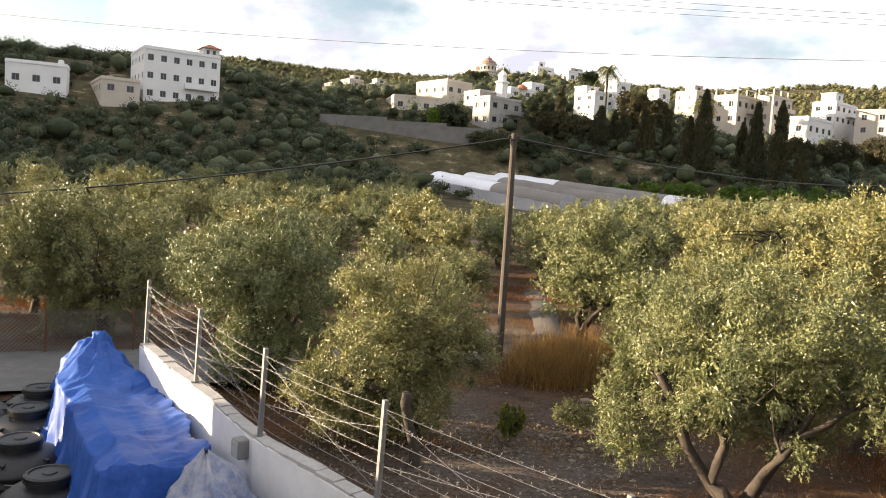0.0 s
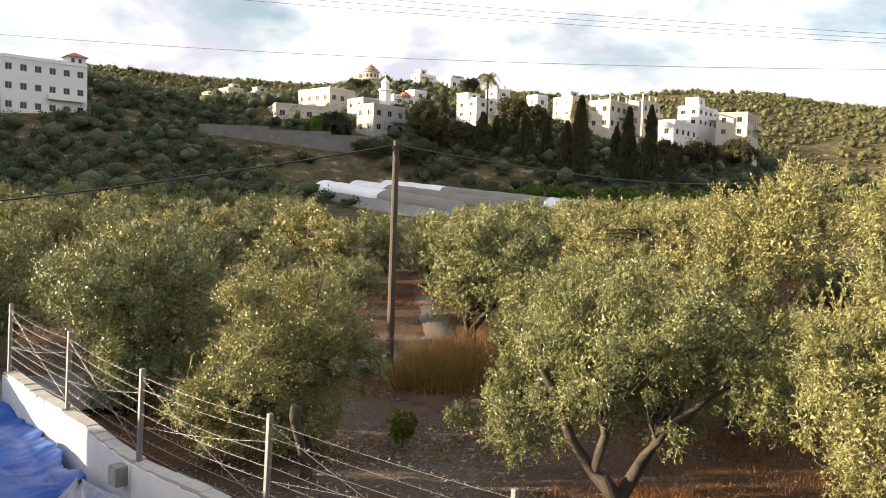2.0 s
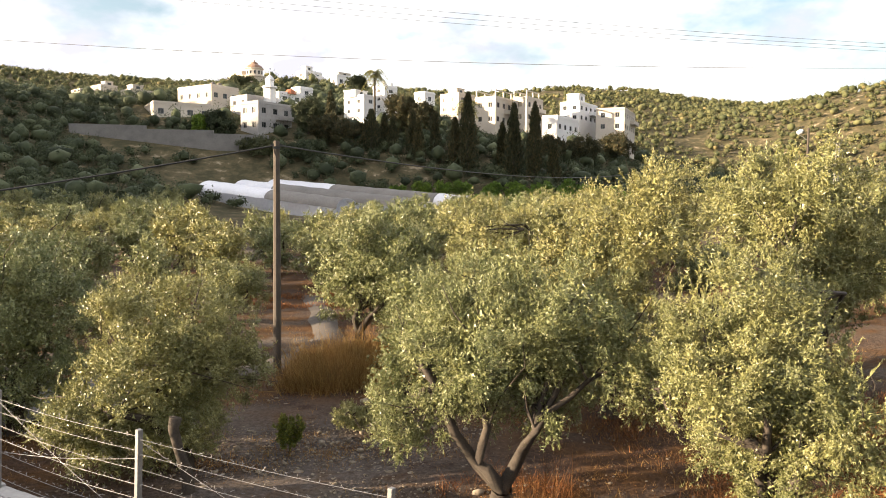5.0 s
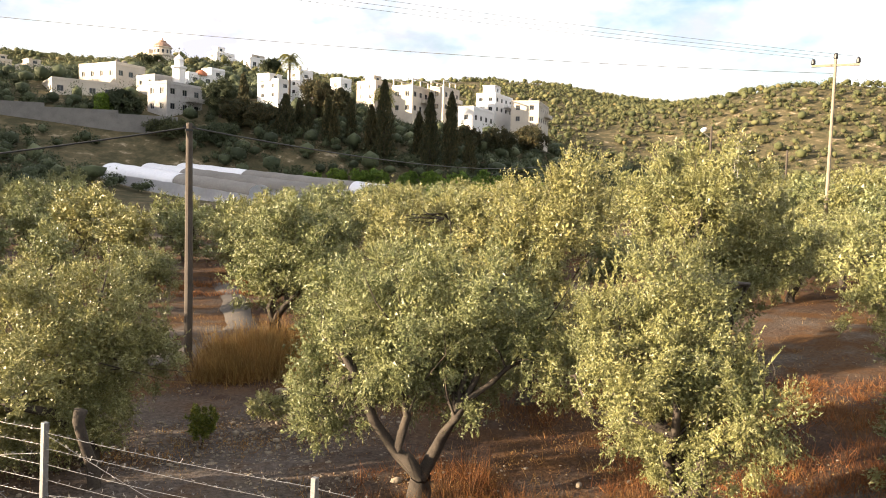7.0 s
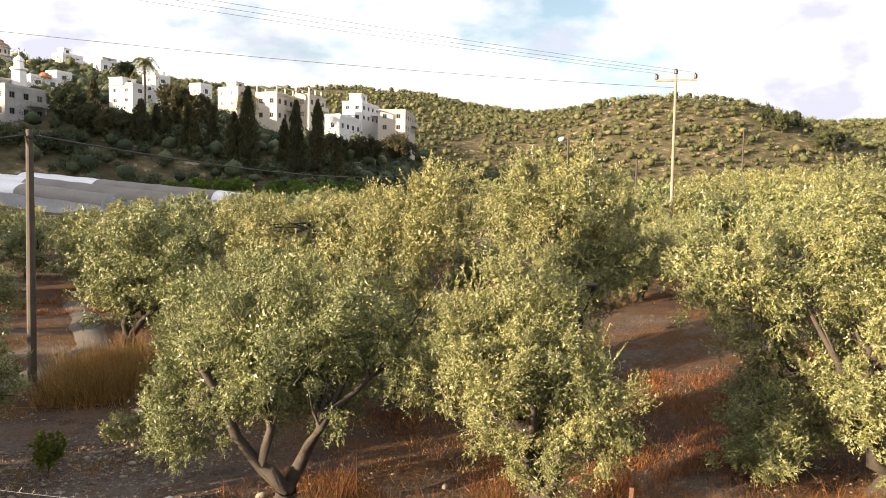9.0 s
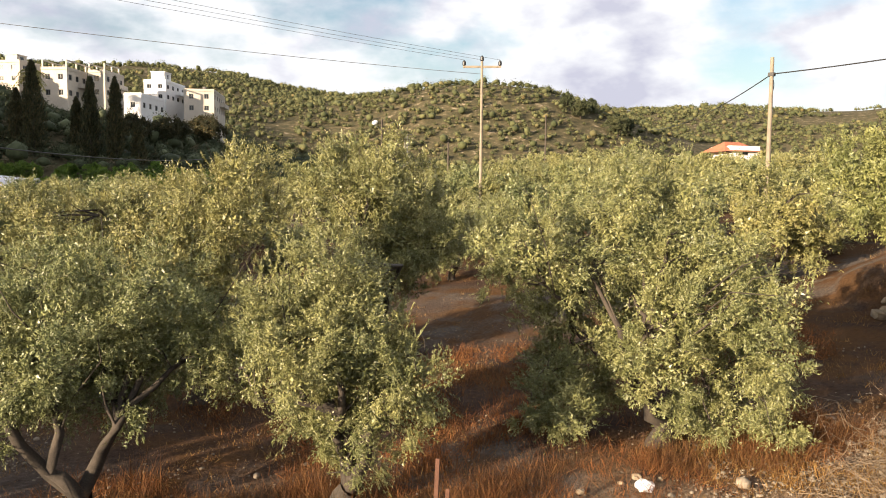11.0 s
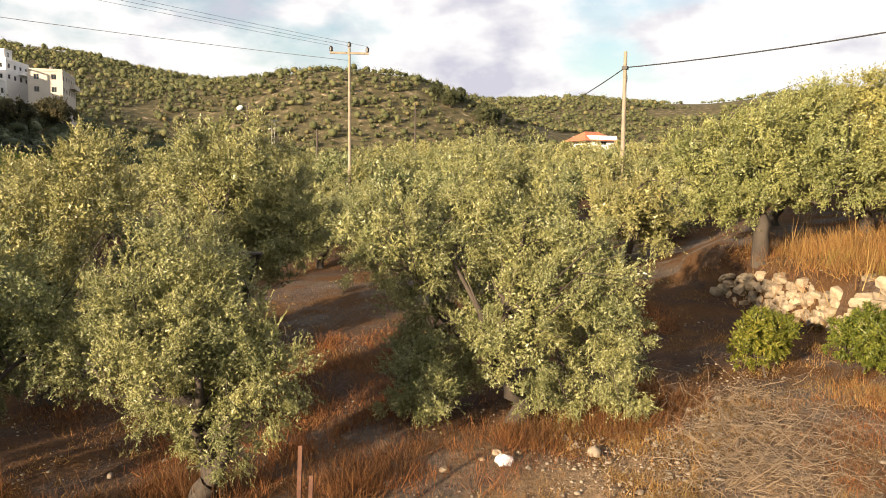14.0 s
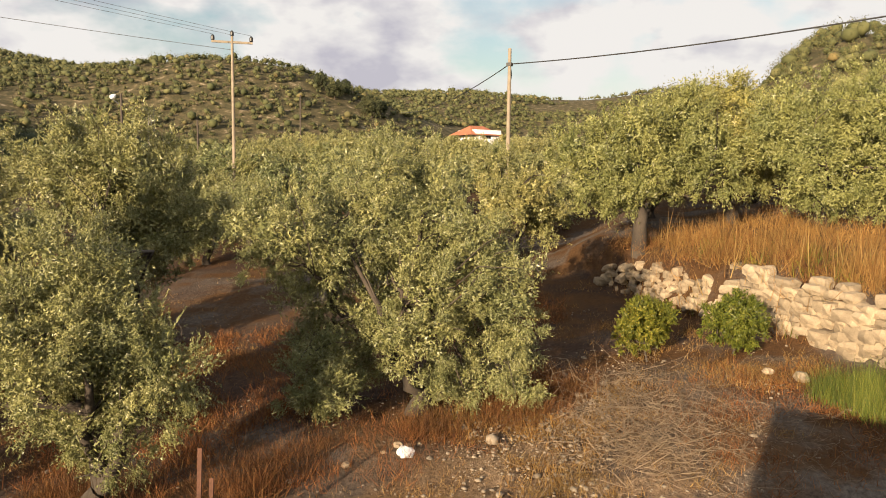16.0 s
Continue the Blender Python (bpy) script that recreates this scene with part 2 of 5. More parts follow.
def lathe(bm, profile, sides=20, centre=(0, 0, 0), wobble=0.0):
    """Turns (radius, height) pairs round the z axis, closed at both ends."""
    rings = []
    for r, z in profile:
        rings.append([bm.verts.new((centre[0] + r * math.cos(a), centre[1] + r * math.sin(a), centre[2] + z))
                      for a in (2 * math.pi * i / sides for i in range(sides))])
    for lo, hi in zip(rings, rings[1:]):
        for i in range(sides):
            bm.faces.new((lo[i], lo[(i + 1) % sides], hi[(i + 1) % sides], hi[i]))
    bm.faces.new(rings[0][::-1])
    bm.faces.new(rings[-1])
    return bm


def tube_arrays(points, radii, sides=6):
    """A tapering tube along points, as arrays."""
    pts = np.asarray(points, float)
    rad = np.broadcast_to(np.asarray(radii, float), (len(pts),))
    tang = np.gradient(pts, axis=0)
    tang /= np.linalg.norm(tang, axis=1)[:, None] + 1e-9
    ref = np.array([0.0, 0.0, 1.0]) if abs(tang[:, 2]).mean() < 0.8 else np.array([1.0, 0.0, 0.0])
    u = np.cross(tang, ref)
    u /= np.linalg.norm(u, axis=1)[:, None] + 1e-9
    v = np.cross(tang, u)
    a = np.linspace(0, 2 * np.pi, sides, endpoint=False)
    vs = pts[:, None] + rad[:, None, None] * (np.cos(a)[None, :, None] * u[:, None] + np.sin(a)[None, :, None] * v[:, None])
    n = len(pts)
    i, j = np.meshgrid(np.arange(n - 1), np.arange(sides), indexing="ij")
    i, j = i.ravel(), j.ravel()
    k = (j + 1) % sides
    return vs.reshape(-1, 3), np.stack([i * sides + j, i * sides + k, (i + 1) * sides + k, (i + 1) * sides + j], 1)


def joined(pieces):
    vs, fs, o = [], [], 0
    for v, f in pieces:
        vs.append(v)
        fs.append(f + o)
        o += len(v)
    return np.concatenate(vs), np.concatenate(fs)


def unit(a):
    return a / (np.linalg.norm(a, axis=-1, keepdims=True) + 1e-9)


def leaf_arrays(rng, base, axis, length, width, face=None):
    """A pointed blade at each base, along its axis, turned at random or loosely towards face."""
    n = len(base)
    turn = unit(rng.normal(size=(n, 3)))
    if face is not None:
        turn = face + turn * 0.75
    side = unit(np.cross(axis, turn)) * (width * rng.uniform(0.7, 1.3, (n, 1)) / 2)
    ln = axis * (length * rng.uniform(0.7, 1.3, (n, 1)))
    vs = np.stack([base + side, base + ln, base - side], 1).reshape(-1, 3)
    return vs, np.arange(3 * n).reshape(n, 3)


def crown_arrays(rng, lobes, clumps, twigs, leaves, leaf, width, reach=0.32, low=0.3):
    """A crown of sprays on the shells of some lobes (x, y, z, rx, ry, rz): from each spray's heart twigs fan out,
    upwards on the crown's top and hanging below, with leaves along them."""
    lob = np.asarray(lobes, float)
    weight = lob[:, 3] * lob[:, 5]
    pick = rng.choice(len(lob), clumps, p=weight / weight.sum())
    d = unit(rng.normal(size=(clumps, 3)) + np.array([0, 0, 0.12]))
    c = lob[pick, :3] + d * lob[pick, 3:] * rng.uniform(0.62, 0.98, (clumps, 1))
    c[:, 2] = np.maximum(c[:, 2], low + rng.uniform(0, 0.4, clumps))
    size = reach * rng.uniform(0.65, 1.4, (clumps, 1))
    cc, dd, ss = (np.repeat(a, twigs, 0) for a in (c, d, size))
    rise = np.where(dd[:, 2:] > -0.25, 0.5, -0.55) * np.array([0, 0, 1.0])
    way = unit(dd * 0.75 + rng.normal(size=cc.shape) * 0.55 + rise)
    root = cc + rng.normal(size=cc.shape) * ss * 0.22
    span = ss * rng.uniform(0.5, 1.25, (len(cc), 1))
    tt, ww, sp = (np.repeat(a, leaves, 0) for a in (root, way, span))
    at = tt + ww * sp * rng.uniform(0.05, 1, (len(tt), 1)) + rng.normal(size=tt.shape) * leaf * 0.25
    ax = unit(ww * 0.6 + rng.normal(size=tt.shape) * 0.55)
    outer = np.repeat(unit(dd * 0.8 + way * 0.5 + np.array([0, 0, 0.1])), leaves, 0)
    return leaf_arrays(rng, at, ax, leaf, width, outer)


def filler_arrays(rng, lobes, n, leaf, width):
    """Leaves of the inner crown, which stop the view through it."""
    lob = np.asarray(lobes, float)
    weight = lob[:, 3] * lob[:, 4] * lob[:, 5]
    pick = rng.choice(len(lob), n, p=weight / weight.sum())
    d = unit(rng.normal(size=(n, 3)))
    base = lob[pick, :3] + d * lob[pick, 3:] * (0.6 * rng.uniform(0.2, 1, (n, 1)) ** 0.45)
    return leaf_arrays(rng, base, unit(rng.normal(size=(n, 3))), leaf, width)


def bent(rng, a, b, n=6, wander=0.12):
    """A crooked line from a to b."""
    a, b = np.asarray(a, float), np.asarray(b, float)
    s = np.linspace(0, 1, n)[:, None]
    off = np.cumsum(rng.normal(size=(n, 3)) * wander / math.sqrt(n), 0) * np.linalg.norm(b - a) * 0.5
    return a + (b - a) * s + off * np.sin(np.pi * s)


def sstep(a, b, v):
    """Smooth 0..1 step from a to b."""
    q = np.clip((v - a) / (b - a), 0.0, 1.0)
    return q * q * (3 - 2 * q)


def soft(v, k):
    """A ramp that starts gently."""
    return k * np.logaddexp(0.0, v / k)


def bell(x, y, cx, cy, rx, ry, turn=0.0):
    c, s = math.cos(radians(turn)), math.sin(radians(turn))
    dx, dy = x - cx, y - cy
    return np.exp(-((c * dx + s * dy) / rx) ** 2 - ((-s * dx + c * dy) / ry) ** 2)


def ground_height(x, y):
    """Height of the land: the grove, the terraced rise to the east, the village ridge, the far hills."""
    x, y = np.asarray(x, float), np.asarray(y, float)
    r = np.hypot(x, y)
    az = np.degrees(np.arctan2(-x, y))
    front = sstep(-150, -105, az) * (1 - sstep(95, 150, az))
    z = 0.045 * soft(y - 38, 8)
    z = z + 0.1 * (soft(x - 10, 3) - soft(x - 75, 8)) * (1 - 0.8 * sstep(45, 130, y))
    village = sstep(-52, -22, az) * (1 - 0.3 * sstep(20, 60, az))
    z = z + 22.5 * sstep(106, 212, r) * village * front * (1 - 0.2 * sstep(11, 22, -az) + 0.16 * sstep(9, 19, az))
    z = z + 13 * bell(x, y, 22, 264, 52, 44) * village
    back = 31 - 9 * sstep(14, 30, az) + 9.5 * bell(az, 0, -30, 0, 9.5, 1)
    z = z + back * sstep(235, 470, r) * village * front
    z = z + (49 + 3.0 * bell(az, 0, -67, 0, 3.5, 1) + 5 * bell(az, 0, -82, 0, 6, 1)) * sstep(240, 520, r) * (1 - village) * front
    z = z + 30.5 * bell(x, y, 236, 202, 66, 72, 30)
    z = z + 5 * bell(x, y, 262, 168, 40, 50, 40)
    z = z + 28 * np.exp(-((x - 178) / 62) ** 2) * (1 - sstep(-6, 24, y)) * sstep(-120, -60, y)
    # unseen hill to the west, added to throw the village slope into shade
    z = z + 71 * bell(x, y, -242, 156, 70, 52)
    z = z - 4.6 * bell(x, y, 17, 137, 30, 14, -30)
    z = z - 8.0 * bell(x, y, 128, 168, 34, 75, -38)
    n = 0.707 * (x - 21.2) - 0.707 * (y + 2.0)
    z = z + 1.5 * sstep(0.0, 0.6, n) * (1 - sstep(6, 10, y)) * (1 - sstep(22, 45, n))
    z = z + 0.55 * sstep(-3.5, 1.0, -y) * sstep(9, 19, x) * (1 - sstep(50, 90, x))
    return z


# ---- the land ----
N_AZ, RADII = 420, np.concatenate([[0.5], np.geomspace(1.2, 2600, 210)])
angles = np.linspace(0, 2 * np.pi, N_AZ, endpoint=False)
gx, gy = np.outer(RADII, -np.sin(angles)), np.outer(RADII, np.cos(angles))
gz = ground_height(gx, gy)
flat_yard = np.array([[noise.noise((x * 0.35, y * 0.35, 0)) * 0.14 + noise.noise((x * 1.3, y * 1.3, 3)) * 0.05 if x * x + y * y < 6400 else noise.noise((x * 0.06, y * 0.06, 7)) * 0.5
                       for x, y in zip(rx, ry)] for rx, ry in zip(gx, gy)])
gz = gz + flat_yard * np.where(np.hypot(gx, gy) < 5, 0.2, 1.0)
gi, gj = np.meshgrid(np.arange(len(RADII) - 1), np.arange(N_AZ), indexing="ij")
gi, gj = gi.ravel(), gj.ravel()
gk = (gj + 1) % N_AZ
land = new("ground", mesh_of("ground", np.stack([gx, gy, gz], -1).reshape(-1, 3),
                             np.stack([gi * N_AZ + gj, gi * N_AZ + gk, (gi + 1) * N_AZ + gk, (gi + 1) * N_AZ + gj], 1), M_ground, True))
tagged(land, "dry stony grove soil rising to scrub hills", "ground", kind="structure")


def gz_at(x, y):
    return float(ground_height(x, y))


# the house that the camera looks out from, closed and plain
own = thing("building", pose(0, 0, 0), "plain white house with a flat roof under the viewpoint", "house", kind="structure")
part("wall", box(-7.0, -13.0, -0.5, 1.2, -1.7, 4.2), M_white, own)
part("roof", box(-7.2, -13.2, 4.2, 1.4, -1.5, 4.35), M_concrete, own)
# unseen wing, added so that its shadow edge falls on the stony bank
part("wing", box(-7.0, -1.45, -0.5, -1.5, 1.15, 5.3), M_white, own)
part("balcony", box(-0.6, -1.5, 4.23, 1.2, 0.3, 4.35), M_concrete, own)
# unseen block, added to cast the shade on the yard and its wall
yard_shader = thing("building", pose(0, 0, 0), "plain unseen house block added to shade the yard", "house", kind="structure")
part("wall", box(-27, -2, -0.5, -14.5, 13.5, 5.0), M_cream, yard_shader)
part("roof", box(-27.2, -2.2, 5.0, -14.3, 13.7, 5.2), M_concrete, yard_shader)
# second unseen block, added to shade the ground round the chain-link fence
across = thing("building", pose(0, 0, 0), "plain unseen house block added to shade the lane side", "house", kind="structure")
part("wall", box(-45, 16.5, -0.5, -32, 31, 6.6), M_cream, across)
part("roof", box(-45.2, 16.3, 6.6, -31.8, 31.2, 6.8), M_concrete, across)


# ---- olive trees ----
def limb_arrays(rng, lobes, fork, base_r, twigs=4):
    """A twisted trunk that forks into a limb for each lobe."""
    top = np.array(fork)
    pieces = [tube_arrays(bent(rng, (0, 0, -0.3), top, 6, 0.25), np.linspace(base_r * 1.35, base_r * 0.85, 6), 8)]
    order = sorted(lobes, key=lambda q: -q[3])
    mains = []
    for k, (x, y, z, r) in enumerate(order):
        end = np.array((x, y, z + r * 0.3))
        if k < 3 or not mains:
            start, thick = top, base_r * 0.62
        else:
            near = min(mains, key=lambda m: np.linalg.norm(m[3] - end))
            start, thick = near[3], base_r * 0.3
        mid = bent(rng, start, end, 7, 0.45)
        if k < 3:
            mains.append(mid)
        pieces.append(tube_arrays(mid, np.linspace(thick, 0.015, 7), 6))
        for _ in range(twigs):
            tip = end + rng.normal(size=3) * r * 0.6
            pieces.append(tube_arrays(bent(rng, mid[rng.integers(3, 6)], tip, 4, 0.3), np.linspace(0.024, 0.006, 4), 4))
    return joined(pieces)


def near_olive(x, y, label, lobes, leaves=None, fork_z=0.45):
    """An olive close to the camera, with single leaves."""
    rng = np.random.default_rng(int(abs(x * 100) + abs(y * 10)))
    t = thing("olive_tree", pose(x, y, gz_at(x, y)), label, "olive tree", "olive trees of the grove")
    big = sum(r * r for *_, r in lobes)
    zs = min(z - r for _, _, z, r in lobes)
    fork = (rng.normal() * 0.15, rng.normal() * 0.15, max(fork_z, zs * 0.6))
    part("trunk", mesh_of("trunk", *limb_arrays(rng, lobes, fork, 0.24), M_bark, True), M_bark, t)
    full = [(a, b, c, r, r, r * 0.92) for a, b, c, r in lobes]
    for a, b, c, r in lobes:
        for _ in range(4):
            w = unit(rng.normal(size=3) + np.array([0, 0, 0.15])) * r * rng.uniform(0.75, 1.0)
            q = r * rng.uniform(0.28, 0.5)
            full.append((a + w[0], b + w[1], max(c + w[2], q + 0.2), q, q, q * rng.uniform(0.8, 1.4)))
    dist = math.hypot(x, y)
    fine = max(0.05, 0.0036 * dist)
    dense = (0.05 / fine) ** 2
    reach = 0.2 + 0.0075 * dist
    count = int(44 * big * (0.3 / reach) ** 1.3) + 30
    pieces = [crown_arrays(rng, full, count, 22, int(18 * dense * (reach / 0.3) ** 1.6) + 2, fine * 0.94, fine * 0.4, reach, 0.25),
              filler_arrays(rng, full, int(2200 * big * dense), fine * 1.5, fine * 0.75)]
    tops = []
    for a, b, c, r in lobes:
        for _ in range(9):
            q, w = r * rng.uniform(0, 0.75), rng.uniform(0, 2 * np.pi)
            tops.append((a + q * math.cos(w), b + q * math.sin(w), c + math.sqrt(r * r - q * q) * 0.82))
    tops = np.array(tops)
    up = unit(np.array([0, 0, 1.0]) + rng.normal(size=tops.shape) * 0.32)
    shoot = np.repeat(rng.uniform(0.3, 0.75, (len(tops), 1)), 40, 0)
    at = np.repeat(tops, 40, 0) + np.repeat(up, 40, 0) * shoot * rng.uniform(0, 1, (len(tops) * 40, 1))
    pieces.append(leaf_arrays(rng, at, unit(np.repeat(up, 40, 0) * 0.8 + rng.normal(size=at.shape) * 0.5), fine * 1.25, fine * 0.5))
    v, f = joined(pieces)
    part("crown", mesh_of("crown", v, f, leaves or M_olive), leaves or M_olive, t)
    NEAR.append((x, y, max(abs(a) + r for a, _, _, r in lobes)))
    return t


NEAR = []
near_olive(-0.43, 17.49, "olive tree with a broad low crown beyond the wire fence", [(-0.56, -0.02, 2.47, 1.84), (-1.25, -0.64, 1.76, 1.31), (0.66, 0.56, 2.15, 1.12), (0.18, 0.32, 3.27, 1.05), (-2.15, -0.51, 1.27, 0.85), (-0.50, 0.62, 0.66, 1.18)])
near_olive(-4.89, 21.45, "olive tree with a tall crown behind the road", [(-0.28, -0.07, 2.90, 1.98), (-1.33, -0.93, 3.41, 1.24), (0.84, 0.74, 3.37, 1.32), (0.02, 0.33, 1.36, 1.57), (-0.57, -0.47, 0.83, 0.99)])
near_olive(-11.95, 26.43, "olive tree beside the chain-link fence", [(0.27, 0.12, 2.60, 1.96), (-1.10, -1.15, 3.21, 1.85), (-0.76, 0.27, 0.88, 1.31), (1.21, 0.86, 1.96, 1.31), (-2.10, -1.42, 3.36, 1.31)])
near_olive(5.63, 13.31, "old forked olive tree with a bare twisted trunk", [(-1.38, 0.47, 3.15, 1.03), (-0.34, -0.47, 3.60, 1.25), (1.22, 0.07, 2.99, 1.20), (-1.91, 0.95, 2.18, 0.65), (0.37, -0.50, 2.38, 0.76), (-0.36, 0.82, 4.08, 0.87), (0.95, -1.14, 4.09, 0.98), (-1.80, 1.05, 1.55, 0.72), (-1.2, 0.6, 1.9, 0.7), (1.80, -1.42, 2.93, 0.76), (-0.59, 0.39, 2.68, 0.93), (0.39, -0.34, 3.88, 0.98)])
near_olive(8.88, 9.83, "olive tree with a dense drooping crown", [(-0.13, 0.11, 4.15, 1.09), (-1.01, 0.10, 3.24, 0.94), (0.62, 0.20, 3.12, 1.09), (0.01, 0.41, 1.91, 0.94), (0.32, -0.73, 2.22, 0.94), (-0.56, 1.26, 3.79, 0.60), (0.37, -1.23, 2.91, 0.60), (-1.27, 1.55, 2.52, 0.50), (-0.40, -0.29, 3.20, 1.09), (0.29, -0.05, 1.12, 0.79)])
near_olive(5.74, 29.34, "round olive tree beside the dirt track", [(-0.25, 0.04, 3.40, 1.69), (1.32, -0.85, 4.02, 1.80), (-0.99, 0.73, 2.33, 1.08), (2.38, -0.21, 4.54, 1.13), (0.98, -0.53, 2.33, 1.13)])
# the last three low lobes are hidden, added to block sun beneath the crown
near_olive(10.57, 18.14, "olive tree with a pale silvery top", [(-0.49, 0.27, 4.68, 1.58), (0.55, -0.98, 5.07, 1.58), (-1.67, 1.46, 4.27, 1.26), (-2.97, 1.73, 4.73, 1.10), (-0.88, 0.11, 3.59, 1.26), (-0.7, 0.2, 1.9, 1.25), (0.6, -0.7, 2.2, 1.25), (-2.0, 1.3, 2.5, 1.1)])
near_olive(17.95, 18.89, "tall dark olive tree with long upper shoots", [(-0.54, 0.49, 5.37, 1.56), (0.09, -0.86, 5.05, 1.76), (-1.27, 1.83, 4.95, 1.37), (0.13, 0.31, 3.71, 2.15), (0.68, -1.11, 3.29, 1.56), (-0.28, 1.11, 6.12, 0.88)])
near_olive(15.49, 7.14, "large two-lobed olive tree with hanging branches", [(-1.19, 1.91, 3.90, 1.40), (-2.09, 2.18, 4.18, 1.02), (0.11, 0.95, 4.67, 1.40), (0.51, -0.28, 4.33, 1.40), (0.20, -1.14, 3.17, 1.40), (1.30, -1.25, 1.64, 1.15), (0.31, -2.23, 2.92, 1.02), (-0.40, 1.61, 1.47, 1.15), (-1.54, 1.58, 0.77, 0.96), (0.63, -0.92, 0.67, 0.83), (0.70, -1.92, 0.73, 0.70), (0.41, 0.91, 2.80, 1.34), (-0.62, -0.54, 1.97, 1.09)])
near_olive(28.78, 4.53, "olive tree with a slim trunk above the stone terrace", [(-0.03, 0.15, 3.41, 2.07), (-0.92, 1.61, 2.97, 1.63), (0.78, -1.35, 3.64, 1.85), (0.66, -2.39, 3.02, 1.42), (-0.41, 0.43, 1.95, 1.09)], M_dry_sunlit_leaf, 1.6)
near_olive(31.24, -1.63, "olive tree with a leaning trunk on the terrace", [(-0.03, -0.67, 2.67, 2.21), (-0.55, 0.79, 2.45, 1.75), (0.44, -1.92, 3.29, 2.21), (0.33, 1.24, 3.71, 1.63), (-0.53, -2.75, 1.90, 1.86)], M_dry_sunlit_leaf, 1.6)
near_olive(34.17, 1.62, "yellowish olive tree on the upper terrace", [(-0.01, 0.15, 3.65, 2.04), (-0.69, 1.44, 3.87, 1.53), (0.61, -0.94, 3.20, 1.79)], M_dry_sunlit_leaf, 1.6)


def olive_kind(seed, clumps, twigs, leaves, leaf, width, core):
    """A copyable olive of about four and a half metres."""
    rng = np.random.default_rng(seed)
    lobes = [(rng.normal() * 0.25, rng.normal() * 0.25, 2.5, 1.35, 1.35, 1.25)]
    for k in range(11):
        a = 2 * math.pi * (k + rng.uniform(-0.4, 0.4)) / 5.5
        r, out = rng.uniform(0.45, 0.95), rng.uniform(0.8, 1.4)
        lobes.append((out * math.cos(a), out * math.sin(a), rng.uniform(1.1, 3.5) - 0.3 * (out > 1.4), r, r, r * rng.uniform(0.8, 1.2)))
    t = thing("olive_tree", pose(0, 0, -80), "grey-green olive tree of the grove", "olive tree", "olive trees of the grove")
    part("trunk", mesh_of("trunk", *limb_arrays(rng, [(a, b, c, d) for a, b, c, d, _, _ in lobes[1:4]], (0.1, 0.1, 0.8), 0.17, 1), M_bark, True), M_bark, t)
    pieces = [crown_arrays(rng, lobes, clumps, twigs, leaves, leaf, width, 0.46, 0.5)]
    if core:
        pieces.append(filler_arrays(rng, lobes, *core))
    part("crown", mesh_of("crown", *joined(pieces), M_olive), M_olive, t)
    return t


kinds_mid = [olive_kind(20 + k, 135, 13, 13, 0.1, 0.046, (1800, 0.2, 0.11)) for k in range(5)]
kinds_far = [olive_kind(40 + k, 105, 9, 9, 0.145, 0.075, (700, 0.28, 0.16)) for k in range(5)]


def tunnel_ground(x, y):
    u = 0.66 * (x + 1.3) + 0.75 * (y - 139)
    t = 0.75 * (x + 1.3) - 0.66 * (y - 139)
    return -12 < t < 44 and -5 < u < 17.5


def allowed(x, y):
    r, az = math.hypot(x, y), math.degrees(math.atan2(-x, y))
    if az > 13 and r < 30 or az > 31 and r < 60 or az > 34 or az < -99:
        return False
    if r < 24 or -11 < az < -2 and r < 44 or az < -75 and r < 27 or -56 < az < -44 and r < 27:
        return False
    if tunnel_ground(x, y) or -17 < az < 2 and r > 80:
        return False
    return all(math.hypot(x - a, y - b) > 2.2 + 0.75 * c for a, b, c in NEAR)


rng0 = np.random.default_rng(5)
placed = 0
used_mid, used_far = set(), set()
for iy in range(-12, 19):
    for ix in range(-8, 18):
        x, y = ix * 6.6 + (iy % 2) * 3.3 + rng0.uniform(-1.3, 1.3), iy * 6.2 + rng0.uniform(-1.3, 1.3)
        r = math.hypot(x, y)
        kind, s, yaw = int(rng0.integers(5)), rng0.uniform(0.85, 1.2), rng0.uniform(0, 360)
        if r > 108 or not allowed(x, y) or rng0.uniform() < 0.06:
            continue
        near = r < 44
        src = (kinds_mid if near else kinds_far)[kind]
        m = pose(x, y, gz_at(x, y) - 0.1, 0, 0, yaw)
        used = used_mid if near else used_far
        if kind in used:
            ob = copy_thing(src, m)
        else:
            used.add(kind)
            ob = src
            ob.matrix_world = m
        ob.scale = (s, s, s * rng0.uniform(0.85, 1.05))
        placed += 1


